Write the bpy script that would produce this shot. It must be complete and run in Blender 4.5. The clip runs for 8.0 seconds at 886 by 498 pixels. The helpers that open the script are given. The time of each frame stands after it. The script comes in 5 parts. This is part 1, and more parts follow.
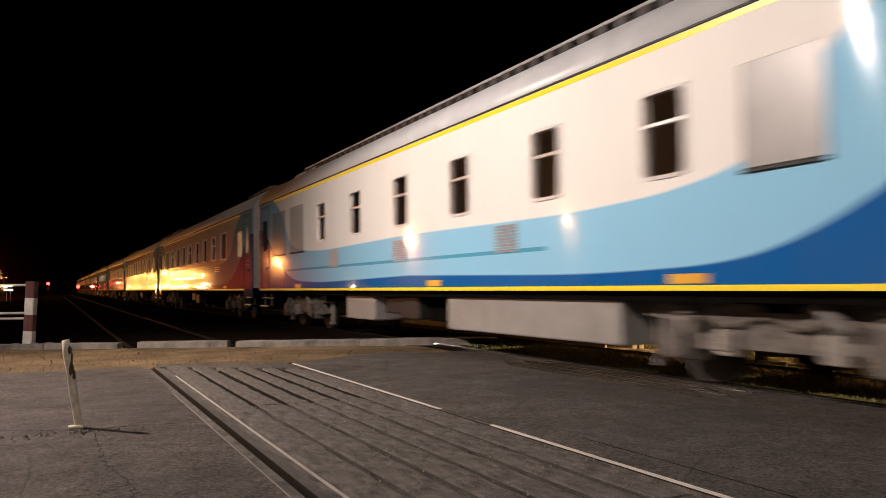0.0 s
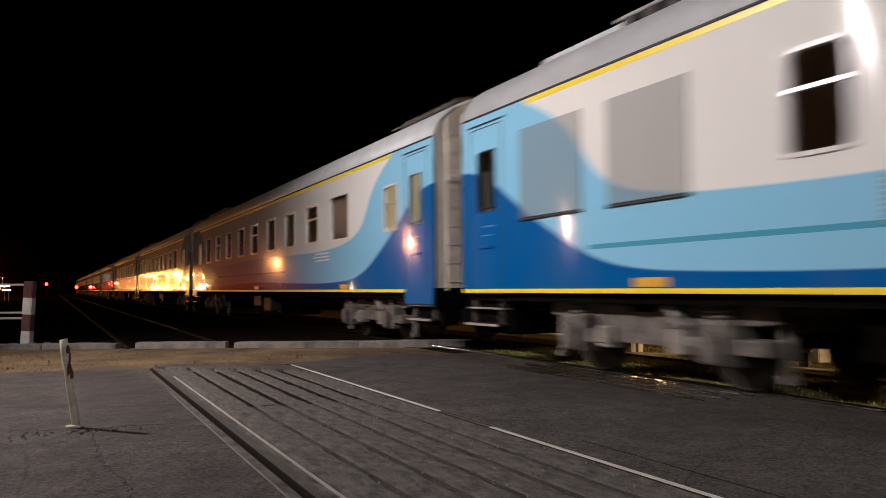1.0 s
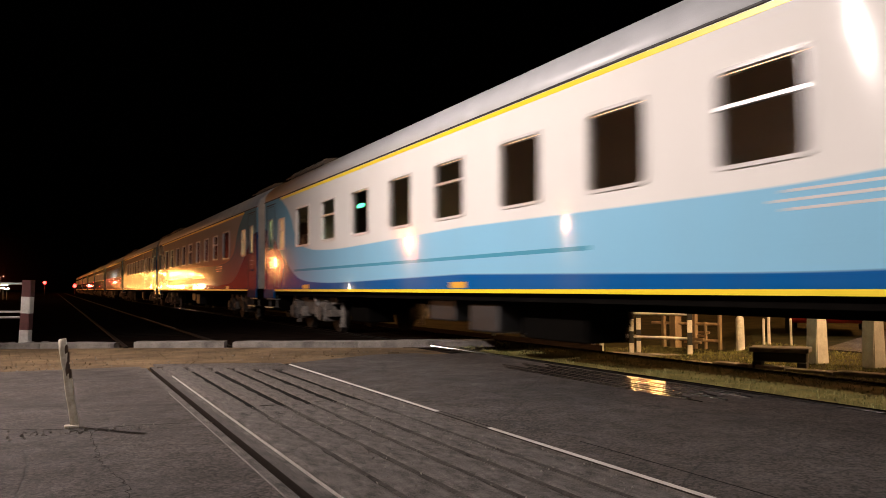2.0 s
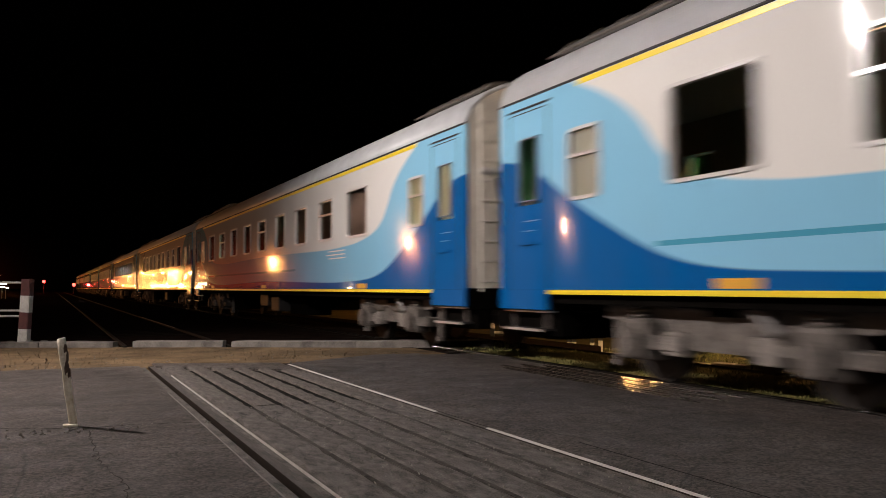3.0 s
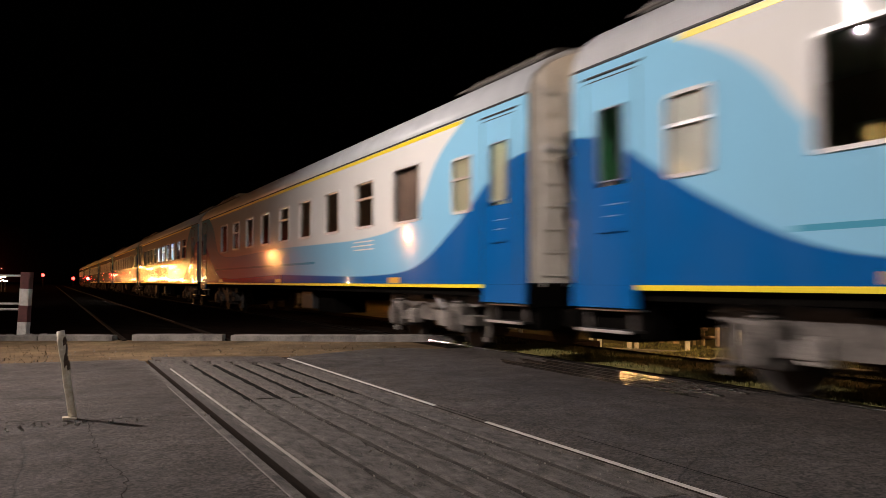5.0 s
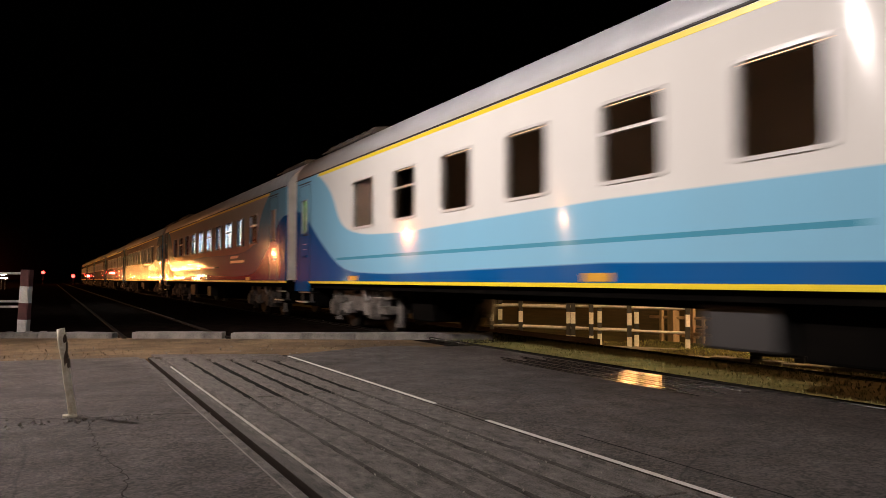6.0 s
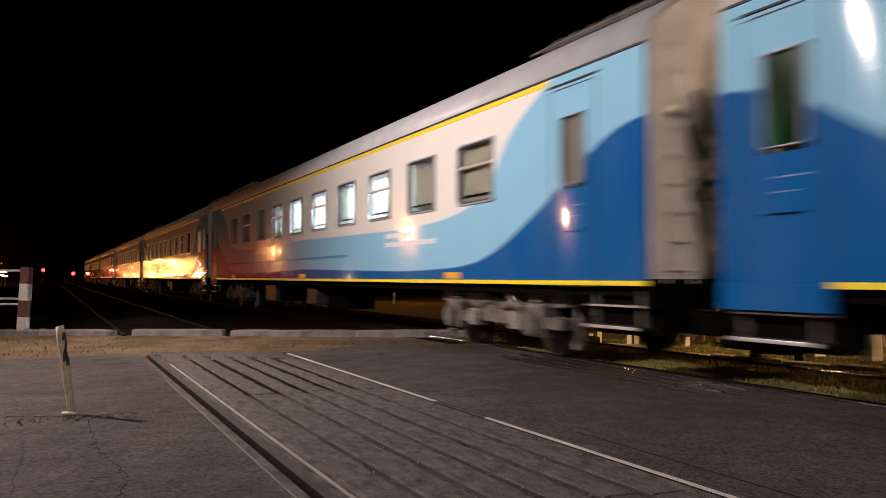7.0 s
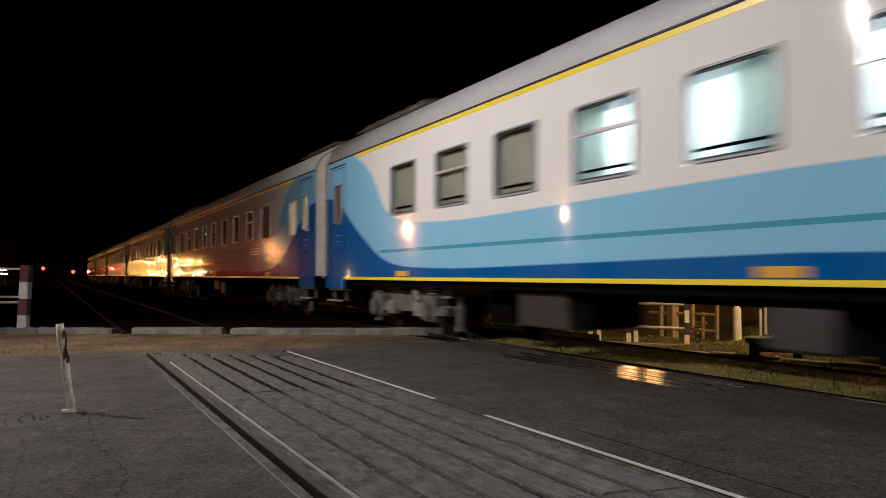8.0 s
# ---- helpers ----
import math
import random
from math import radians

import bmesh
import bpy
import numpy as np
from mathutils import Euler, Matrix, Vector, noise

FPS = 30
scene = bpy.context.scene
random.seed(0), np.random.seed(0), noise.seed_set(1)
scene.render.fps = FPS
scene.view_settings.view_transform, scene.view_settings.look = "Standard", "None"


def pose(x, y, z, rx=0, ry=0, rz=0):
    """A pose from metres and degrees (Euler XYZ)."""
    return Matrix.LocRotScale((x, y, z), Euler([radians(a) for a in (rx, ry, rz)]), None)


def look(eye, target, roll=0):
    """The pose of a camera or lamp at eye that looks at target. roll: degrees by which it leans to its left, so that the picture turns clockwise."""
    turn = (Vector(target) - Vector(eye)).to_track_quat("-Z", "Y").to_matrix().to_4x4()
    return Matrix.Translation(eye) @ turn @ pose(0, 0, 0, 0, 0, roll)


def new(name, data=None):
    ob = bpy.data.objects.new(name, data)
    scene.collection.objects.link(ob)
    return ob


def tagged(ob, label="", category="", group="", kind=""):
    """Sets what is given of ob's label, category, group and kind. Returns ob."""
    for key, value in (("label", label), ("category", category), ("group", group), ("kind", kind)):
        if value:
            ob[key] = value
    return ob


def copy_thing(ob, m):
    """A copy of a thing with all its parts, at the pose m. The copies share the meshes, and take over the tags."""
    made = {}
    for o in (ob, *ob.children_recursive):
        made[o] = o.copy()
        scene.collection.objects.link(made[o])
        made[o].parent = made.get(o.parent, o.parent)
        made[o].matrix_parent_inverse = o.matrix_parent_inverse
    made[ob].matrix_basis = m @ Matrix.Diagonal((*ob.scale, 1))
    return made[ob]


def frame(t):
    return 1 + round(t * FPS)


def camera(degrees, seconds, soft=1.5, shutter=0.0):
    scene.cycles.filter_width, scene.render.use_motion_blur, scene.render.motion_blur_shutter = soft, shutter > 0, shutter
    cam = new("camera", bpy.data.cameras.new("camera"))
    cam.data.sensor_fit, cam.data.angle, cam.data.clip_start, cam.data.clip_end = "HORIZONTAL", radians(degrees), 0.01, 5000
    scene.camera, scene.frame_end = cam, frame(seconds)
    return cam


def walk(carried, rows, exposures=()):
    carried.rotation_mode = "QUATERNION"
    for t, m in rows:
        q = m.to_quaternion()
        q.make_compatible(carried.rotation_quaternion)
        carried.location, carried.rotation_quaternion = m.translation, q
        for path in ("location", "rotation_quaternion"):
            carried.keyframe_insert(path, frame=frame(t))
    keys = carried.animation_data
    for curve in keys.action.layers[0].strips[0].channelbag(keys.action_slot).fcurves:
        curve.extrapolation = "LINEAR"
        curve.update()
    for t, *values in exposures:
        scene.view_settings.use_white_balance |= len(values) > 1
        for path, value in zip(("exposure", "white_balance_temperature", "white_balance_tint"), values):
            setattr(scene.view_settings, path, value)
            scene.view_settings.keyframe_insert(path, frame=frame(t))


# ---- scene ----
# World: y runs along the track away from the eye, x to the right across it, z up from rail level.
cam = camera(57.85, 8.0, soft=0.8, shutter=0.56)
EYE_ROWS = [  # seconds, place, turn to the right of the track, tilt up, roll (degrees)
    (0.0, 0.001, -0.009, 1.065, 25.790, 2.567, -0.779),
    (0.5, -0.001, -0.019, 1.066, 25.813, 2.615, -0.667),
    (1.0, 0.001, 0.013, 1.055, 25.874, 2.753, -0.453),
    (1.5, -0.001, 0.014, 1.059, 25.933, 2.749, -0.348),
    (3.0, -0.004, -0.001, 1.065, 26.017, 2.739, -0.121),
    (3.5, -0.002, 0.007, 1.057, 26.005, 2.763, 0.058),
    (4.0, 0.000, -0.000, 1.060, 26.013, 2.542, -0.000),
    (4.5, -0.002, -0.003, 1.058, 26.039, 2.443, 0.037),
    (6.0, -0.005, 0.012, 1.060, 26.060, 2.217, 0.122),
    (6.5, -0.004, -0.011, 1.060, 26.038, 2.153, 0.161),
    (7.0, 0.003, 0.015, 1.059, 26.055, 2.048, 0.138),
    (7.5, -0.005, 0.007, 1.055, 26.068, 2.011, 0.153),
    (8.0, 0.003, -0.000, 1.057, 26.058, 1.914, 0.120),
]


def eye_pose(x, y, z, turn, tilt, roll):
    a, b = radians(turn), radians(tilt)
    way = Vector((math.sin(a) * math.cos(b), math.cos(a) * math.cos(b), math.sin(b)))
    return look((x, y, z), Vector((x, y, z)) + way * 10, roll)


walk(cam, [(r[0], eye_pose(*r[1:])) for r in EYE_ROWS],
     exposures=[(0.0, -0.05, 6700, 20), (0.5, -0.4, 6000, 15), (1.0, -0.45, 5950, 17), (1.5, 0.0, 6450, 22), (3.0, -0.4, 6150, 17), (3.5, -0.1, 6400, 22), (4.0, -0.3, 6250, 19), (4.5, -0.3, 6250, 18), (6.5, -0.3, 6250, 18), (7.0, -0.33, 6500, 24), (7.5, -0.4, 6300, 20), (8.0, -0.72, 5950, 15)])

# ---- night sky, lamps ----
world = bpy.data.worlds.new("night")
scene.world = world
world.use_nodes = True
world.node_tree.nodes["Background"].inputs[0].default_value = (0.55, 0.42, 0.32, 1)
world.node_tree.nodes["Background"].inputs[1].default_value = 0.0002
# the orange glow of the town low over the far end of the line
wt = world.node_tree
toward = wt.nodes.new("ShaderNodeVectorMath")
toward.operation = "DOT_PRODUCT"
toward.inputs[1].default_value = (-0.225, 0.974, 0.0)
sky_direction = wt.nodes.new("ShaderNodeTexCoord")
wt.links.new(sky_direction.outputs["Generated"], toward.inputs[0])
ahead = wt.nodes.new("ShaderNodeMath")
ahead.operation = "MAXIMUM"
ahead.inputs[1].default_value = 0.0
wt.links.new(toward.outputs["Value"], ahead.inputs[0])
fall = wt.nodes.new("ShaderNodeMath")
fall.operation = "POWER"
fall.inputs[1].default_value = 260.0
wt.links.new(ahead.outputs[0], fall.inputs[0])
town = wt.nodes.new("ShaderNodeBackground")
town.inputs[0].default_value = (1.0, 0.085, 0.012, 1)
amount = wt.nodes.new("ShaderNodeMath")
amount.operation = "MULTIPLY"
amount.inputs[1].default_value = 0.4
rise = wt.nodes.new("ShaderNodeSeparateXYZ")
wt.links.new(sky_direction.outputs["Generated"], rise.inputs[0])
low = wt.nodes.new("ShaderNodeMath")
low.operation = "MULTIPLY_ADD"
low.use_clamp = True
low.inputs[1].default_value, low.inputs[2].default_value = -14.0, 1.0
wt.links.new(rise.outputs[2], low.inputs[0])
near_ground = wt.nodes.new("ShaderNodeMath")
near_ground.operation = "MULTIPLY"
wt.links.new(fall.outputs[0], near_ground.inputs[0])
wt.links.new(low.outputs[0], near_ground.inputs[1])
wt.links.new(near_ground.outputs[0], amount.inputs[0])
wt.links.new(amount.outputs[0], town.inputs[1])
both_skies = wt.nodes.new("ShaderNodeAddShader")
wt.links.new(wt.nodes["Background"].outputs[0], both_skies.inputs[0])
wt.links.new(town.outputs[0], both_skies.inputs[1])
wt.links.new(both_skies.outputs[0], wt.nodes["World Output"].inputs["Surface"])

LAMPS = [  # place of the lamp head, watts, colour, radius, and for a shaded luminaire the point that it faces
    ((-4.8, 11.8, 7.0), 7600, (1.0, 0.88, 0.77), 0.12, (5.6, 9.0, 0.5), 132),
    ((-3.0, -7.0, 7.0), 3200, (1.0, 0.88, 0.78), 0.12, (6.2, 5.0, 3.2), 79),
    # unseen spot added behind the train to light the fences and verge
    ((11.6, 5.2, 6.0), 6000, (1.0, 0.62, 0.26), 0.14, (10.2, 13.5, -0.3), 80),
    ((-24.0, 51.0, 6.0), 3400, (1.0, 0.50, 0.22), 0.06, None, 0),
    ((-21.8, 76.0, 6.0), 5200, (1.0, 0.38, 0.12), 0.07, None, 0),
    ((-26.7, 151.0, 6.0), 3600, (1.0, 0.36, 0.09), 0.06, None, 0),
    # a low light like a car headlamp, drawn on a pole all the same
    ((-6.6, 51.0, 1.25), 60, (1.0, 0.70, 0.30), 0.05, None, 0),
]
SODIUM = [((-6.2, 108.0, 1.6), 110), ((-6.9, 121.0, 3.4), 150), ((-7.3, 134.0, 1.7), 170), ((-8.4, 149.0, 4.2), 220), ((-9.2, 166.0, 1.9), 240),
          ((-10.4, 188.0, 4.9), 300), ((-11.8, 214.0, 1.8), 320), ((-14.0, 250.0, 5.2), 420), ((-7.6, 141.0, 2.9), 180), ((-8.8, 158.0, 3.9), 220),
          ((-6.5, 115.0, 1.4), 130), ((-7.0, 127.0, 2.9), 170), ((-9.8, 177.0, 4.4), 280), ((-11.0, 200.0, 1.6), 300), ((-13.0, 230.0, 4.6), 360),
          ((-15.0, 300.0, 2.2), 560), ((-17.0, 350.0, 6.0), 760), ((-20.0, 410.0, 2.5), 1000),
          ((-6.6, 111.0, 3.0), 100), ((-7.2, 131.0, 1.5), 150), ((-8.0, 145.0, 1.6), 180), ((-9.0, 162.0, 1.5), 220), ((-10.0, 182.0, 1.8), 260), ((-12.4, 222.0, 2.0), 330), ((-13.6, 240.0, 1.7), 380), ((-14.6, 275.0, 6.0), 460)]
# the last two stand unseen behind the train, lighting verge and far road
FAR_SIDE = [((27.1, 33.4, 4.0), 550, (1.0, 0.46, 0.12), 0.34), ((28.1, 32.7, 4.0), 450, (1.0, 0.46, 0.12), 0.34), ((17.5, 40.0, 4.5), 1300, (1.0, 0.42, 0.10), 0.14), ((24.0, 12.0, 7.0), 4200, (1.0, 0.50, 0.18), 0.14)]
TRACK_X = 7.2
SIDE = 1.55


# ---- materials ----
def nodes_of(name):
    m = bpy.data.materials.new(name)
    m.use_nodes = True
    t = m.node_tree
    return m, t, t.nodes["Principled BSDF"], lambda kind, **kw: make_node(t, kind, kw)


def make_node(t, kind, kw):
    n = t.nodes.new(kind)
    for key, value in kw.items():
        if isinstance(key, str) and key.startswith("in_"):
            n.inputs[int(key[3:])].default_value = value
        elif key == "op":
            n.operation = value
        elif key == "blend":
            n.blend_type = value
    return n


def surface(name, low, high, scale=6.0, rough=(0.7, 0.9), bump=0.2, fine=80.0, metal=0.0, stretch=(1, 1, 1), specular=0.5):
    """A worn surface: two colours mixed by broad and fine noise, with relief."""
    m, t, bsdf, node = nodes_of(name)
    co = node("ShaderNodeTexCoord")
    mp = node("ShaderNodeMapping")
    mp.inputs["Scale"].default_value = stretch
    t.links.new(co.outputs["Object"], mp.inputs["Vector"])
    broad = node("ShaderNodeTexNoise")
    broad.inputs["Scale"].default_value, broad.inputs["Detail"].default_value, broad.inputs["Roughness"].default_value = scale, 6, 0.65
    grain = node("ShaderNodeTexNoise")
    grain.inputs["Scale"].default_value, grain.inputs["Detail"].default_value = fine, 3
    for n in (broad, grain):
        t.links.new(mp.outputs[0], n.inputs["Vector"])
    mix = node("ShaderNodeMath", op="MULTIPLY_ADD")
    t.links.new(broad.outputs[0], mix.inputs[0])
    mix.inputs[1].default_value = 0.65
    half = node("ShaderNodeMath", op="MULTIPLY")
    half.inputs[1].default_value = 0.35
    t.links.new(grain.outputs[0], half.inputs[0])
    t.links.new(half.outputs[0], mix.inputs[2])
    ramp = node("ShaderNodeValToRGB")
    ramp.color_ramp.elements[0].position, ramp.color_ramp.elements[1].position = 0.34, 0.66
    ramp.color_ramp.elements[0].color, ramp.color_ramp.elements[1].color = (*low, 1), (*high, 1)
    t.links.new(mix.outputs[0], ramp.inputs[0])
    t.links.new(ramp.outputs[0], bsdf.inputs["Base Color"])
    rr = node("ShaderNodeMapRange")
    rr.inputs["From Min"].default_value, rr.inputs["From Max"].default_value = 0.3, 0.7
    rr.inputs["To Min"].default_value, rr.inputs["To Max"].default_value = rough
    t.links.new(broad.outputs[0], rr.inputs["Value"])
    t.links.new(rr.outputs[0], bsdf.inputs["Roughness"])
    bsdf.inputs["Metallic"].default_value = metal
    bsdf.inputs["Specular IOR Level"].default_value = specular
    if bump:
        b = node("ShaderNodeBump")
        b.inputs["Strength"].default_value, b.inputs["Distance"].default_value = bump, 0.01
        t.links.new(mix.outputs[0], b.inputs["Height"])
        t.links.new(b.outputs[0], bsdf.inputs["Normal"])
    return m


def glow(name, colour, strength):
    m, t, bsdf, node = nodes_of(name)
    bsdf.inputs["Base Color"].default_value = (*colour, 1)
    bsdf.inputs["Emission Color"].default_value = (*colour, 1)
    bsdf.inputs["Emission Strength"].default_value = strength
    return m


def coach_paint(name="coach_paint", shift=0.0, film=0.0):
    """White over light blue over dark blue, swept up in curves at both ends of a coach 25.5 m long."""
    m, t, bsdf, node = nodes_of(name)
    co = node("ShaderNodeTexCoord")
    xyz = node("ShaderNodeSeparateXYZ")
    t.links.new(co.outputs["Object"], xyz.inputs[0])
    far = node("ShaderNodeMath", op="SUBTRACT", in_0=25.5)
    t.links.new(xyz.outputs[1], far.inputs[1])
    end = node("ShaderNodeMath", op="MINIMUM")
    near = node("ShaderNodeMath", op="SUBTRACT", in_1=shift)
    t.links.new(xyz.outputs[1], near.inputs[0])
    t.links.new(near.outputs[0], end.inputs[0])
    t.links.new(far.outputs[0], end.inputs[1])
    scaled = node("ShaderNodeMath", op="DIVIDE", in_1=8.0)
    t.links.new(end.outputs[0], scaled.inputs[0])

    def border(points, soft=0.012):
        fc = node("ShaderNodeFloatCurve")
        curve = fc.mapping.curves[0]
        for i, (e, z) in enumerate(points):
            at = (e / 8.0, z / 4.0)
            if i < 2:
                curve.points[i].location = at
            else:
                curve.points.new(*at)
        fc.mapping.update()
        t.links.new(scaled.outputs[0], fc.inputs["Value"])
        d = node("ShaderNodeMath", op="MULTIPLY_ADD", in_1=-4.0)
        t.links.new(fc.outputs[0], d.inputs[0])
        t.links.new(xyz.outputs[2], d.inputs[2])
        step = node("ShaderNodeMapRange")
        step.inputs["From Min"].default_value, step.inputs["From Max"].default_value = -soft, soft
        t.links.new(d.outputs[0], step.inputs["Value"])
        return step.outputs[0]

    dark = border([(0, 2.80), (8, 1.19), (0.5, 2.72), (1.0, 2.52), (1.5, 2.24), (2.0, 1.97), (2.5, 1.73), (3.0, 1.51), (3.5, 1.35), (4.0, 1.26), (5.0, 1.20)])
    light = border([(0, 3.95), (8, 1.93), (1.3, 3.68), (1.65, 3.60), (2.0, 3.45), (2.35, 3.29), (2.7, 3.08), (3.0, 2.82), (3.2, 2.57), (3.5, 2.31), (3.85, 2.16), (4.6, 2.02), (5.6, 1.95)])

    def mix(fac, a, b):
        n = node("ShaderNodeMix")
        n.data_type = "RGBA"
        if isinstance(fac, float):
            n.inputs[0].default_value = fac
        else:
            t.links.new(fac, n.inputs[0])
        for slot, v in ((6, a), (7, b)):
            if isinstance(v, tuple):
                n.inputs[slot].default_value = (*v, 1)
            else:
                t.links.new(v, n.inputs[slot])
        return n.outputs[2]

    # the thin darker line through the light blue
    line = node("ShaderNodeMath", op="COMPARE", in_1=1.515, in_2=0.028)
    t.links.new(xyz.outputs[2], line.inputs[0])
    reach = node("ShaderNodeMath", op="COMPARE", in_1=15.9, in_2=6.4)
    t.links.new(xyz.outputs[1], reach.inputs[0])
    both = node("ShaderNodeMath", op="MULTIPLY")
    t.links.new(line.outputs[0], both.inputs[0])
    t.links.new(reach.outputs[0], both.inputs[1])
    mid = mix(both.outputs[0], (0.24, 0.53, 0.73), (0.07, 0.31, 0.45))
    colour = mix(dark, (0.004, 0.098, 0.31), mix(light, mid, (0.76, 0.755, 0.71)))
    # road dust, heavier in broad patches
    dust = node("ShaderNodeTexNoise")
    dust.inputs["Scale"].default_value, dust.inputs["Detail"].default_value = 1.3, 7
    mp = node("ShaderNodeMapping")
    mp.inputs["Scale"].default_value = (1, 1, 0.35)
    t.links.new(co.outputs["Object"], mp.inputs[0])
    t.links.new(mp.outputs[0], dust.inputs["Vector"])
    dr = node("ShaderNodeMapRange")
    dr.inputs["From Min"].default_value, dr.inputs["From Max"].default_value, dr.inputs["To Max"].default_value = 0.42, 0.85, 0.10
    t.links.new(dust.outputs[0], dr.inputs["Value"])
    dusty = mix(dr.outputs[0], colour, (0.30, 0.27, 0.23))
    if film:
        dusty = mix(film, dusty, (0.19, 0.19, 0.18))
    t.links.new(dusty, bsdf.inputs["Base Color"])
    gloss(t, node, bsdf, co)
    return m


def gloss(t, node, bsdf, co):
    """Sheet-metal shine: smooth paint over slightly wavy panels."""
    bsdf.inputs["Roughness"].default_value = 0.11
    bsdf.inputs["Anisotropic"].default_value = 0.9
    bsdf.inputs["Anisotropic Rotation"].default_value = 0.25
    bsdf.inputs["Specular IOR Level"].default_value = 0.035
    bsdf.inputs["Coat Weight"].default_value = 0.8
    bsdf.inputs["Coat Roughness"].default_value = 0.02
    mp = node("ShaderNodeMapping")
    mp.inputs["Scale"].default_value = (1, 0.5, 0.7)
    t.links.new(co.outputs["Object"], mp.inputs[0])
    wave = node("ShaderNodeTexNoise")
    wave.inputs["Scale"].default_value, wave.inputs["Detail"].default_value = 1.5, 3
    t.links.new(mp.outputs[0], wave.inputs["Vector"])
    b = node("ShaderNodeBump")
    b.inputs["Strength"].default_value, b.inputs["Distance"].default_value = 0.25, 0.010
    t.links.new(wave.outputs[0], b.inputs["Height"])
    # fine level ripples from brushing and washing, which draw a lamp's image out upright
    fine = node("ShaderNodeMapping")
    fine.inputs["Scale"].default_value = (1, 0.8, 70)
    t.links.new(co.outputs["Object"], fine.inputs[0])
    ripple = node("ShaderNodeTexNoise")
    ripple.inputs["Scale"].default_value, ripple.inputs["Detail"].default_value = 1.0, 2
    t.links.new(fine.outputs[0], ripple.inputs["Vector"])
    b2 = node("ShaderNodeBump")
    b2.inputs["Strength"].default_value, b2.inputs["Distance"].default_value = 0.15, 0.0010
    t.links.new(ripple.outputs[0], b2.inputs["Height"])
    # dents and seams of the panels, which break a far lamp into level dashes
    dents = node("ShaderNodeMapping")
    dents.inputs["Scale"].default_value = (1, 0.5, 16)
    t.links.new(co.outputs["Object"], dents.inputs[0])
    dent = node("ShaderNodeTexNoise")
    dent.inputs["Scale"].default_value, dent.inputs["Detail"].default_value = 1.0, 3
    t.links.new(dents.outputs[0], dent.inputs["Vector"])
    b3 = node("ShaderNodeBump")
    b3.inputs["Strength"].default_value, b3.inputs["Distance"].default_value = 0.35, 0.0014
    t.links.new(dent.outputs[0], b3.inputs["Height"])
    t.links.new(b.outputs[0], b3.inputs["Normal"])
    t.links.new(b3.outputs[0], b2.inputs["Normal"])
    t.links.new(b2.outputs[0], bsdf.inputs["Normal"])
    t.links.new(b2.outputs[0], bsdf.inputs["Coat Normal"])


def glass(name, tint, rough=0.015):
    m, t, bsdf, node = nodes_of(name)
    bsdf.inputs["Base Color"].default_value = (*tint, 1)
    bsdf.inputs["Roughness"].default_value = rough
    bsdf.inputs["Transmission Weight"].default_value = 1.0
    bsdf.inputs["IOR"].default_value = 1.45
    return m


M_PAINT = coach_paint()
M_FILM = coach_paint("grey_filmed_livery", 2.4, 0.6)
M_ROOF = surface("roof_paint", (0.39, 0.41, 0.42), (0.54, 0.56, 0.57), 2.0, (0.35, 0.5), 0.05, 60)
M_END = surface("end_wall_paint", (0.60, 0.57, 0.49), (0.86, 0.83, 0.75), 3.0, (0.5, 0.7), 0.08, 50)
M_YELLOW = surface("yellow_paint", (0.78, 0.60, 0.01), (0.90, 0.72, 0.02), 4.0, (0.3, 0.4), 0.02)
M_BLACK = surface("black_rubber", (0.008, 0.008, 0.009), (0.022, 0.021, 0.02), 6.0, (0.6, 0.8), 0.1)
M_FRAME = surface("window_frame_paint", (0.50, 0.49, 0.47), (0.62, 0.60, 0.57), 8.0, (0.25, 0.4), 0.02)
M_ALU = surface("aluminium", (0.55, 0.55, 0.55), (0.7, 0.7, 0.69), 8.0, (0.3, 0.45), 0.03, metal=0.7)
M_BLIND = surface("grey_panel", (0.20, 0.20, 0.19), (0.27, 0.26, 0.25), 3.0, (0.3, 0.45), 0.02)
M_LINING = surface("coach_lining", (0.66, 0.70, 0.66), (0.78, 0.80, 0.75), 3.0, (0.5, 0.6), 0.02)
# darker lining colour, given to every coach but the lit one
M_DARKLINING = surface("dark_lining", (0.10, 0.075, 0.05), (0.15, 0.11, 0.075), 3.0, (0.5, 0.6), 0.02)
M_CURTAIN = surface("curtain_cloth", (0.13, 0.075, 0.052), (0.22, 0.13, 0.095), 5.0, (0.8, 0.95), 0.3, 90, stretch=(1, 9, 0.3))
M_SEAT = surface("seat_cloth", (0.03, 0.05, 0.12), (0.06, 0.09, 0.18), 9.0, (0.85, 0.95), 0.3)
M_GLASS = glass("window_glass", (0.62, 0.66, 0.64))
M_GREENGLASS = glass("green_glass", (0.10, 0.50, 0.22), 0.1)
# near-black and without gloss, so all below the sills stays dark
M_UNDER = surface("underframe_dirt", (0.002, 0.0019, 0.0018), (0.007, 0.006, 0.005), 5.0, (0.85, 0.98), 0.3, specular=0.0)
M_BOGIE = surface("bogie_grime", (0.012, 0.010, 0.009), (0.20, 0.175, 0.15), 6.0, (0.7, 0.9), 0.5, 40)
M_DUSTY = surface("pale_brake_dust", (0.09, 0.08, 0.07), (0.36, 0.325, 0.285), 7.0, (0.8, 0.95), 0.3, 50)
M_BOX = surface("grey_box_paint", (0.17, 0.162, 0.152), (0.28, 0.27, 0.255), 3.0, (0.45, 0.6), 0.06)
M_WHEEL = surface("wheel_steel", (0.018, 0.016, 0.014), (0.045, 0.04, 0.035), 6.0, (0.6, 0.8), 0.2, metal=0.1, specular=0.1)
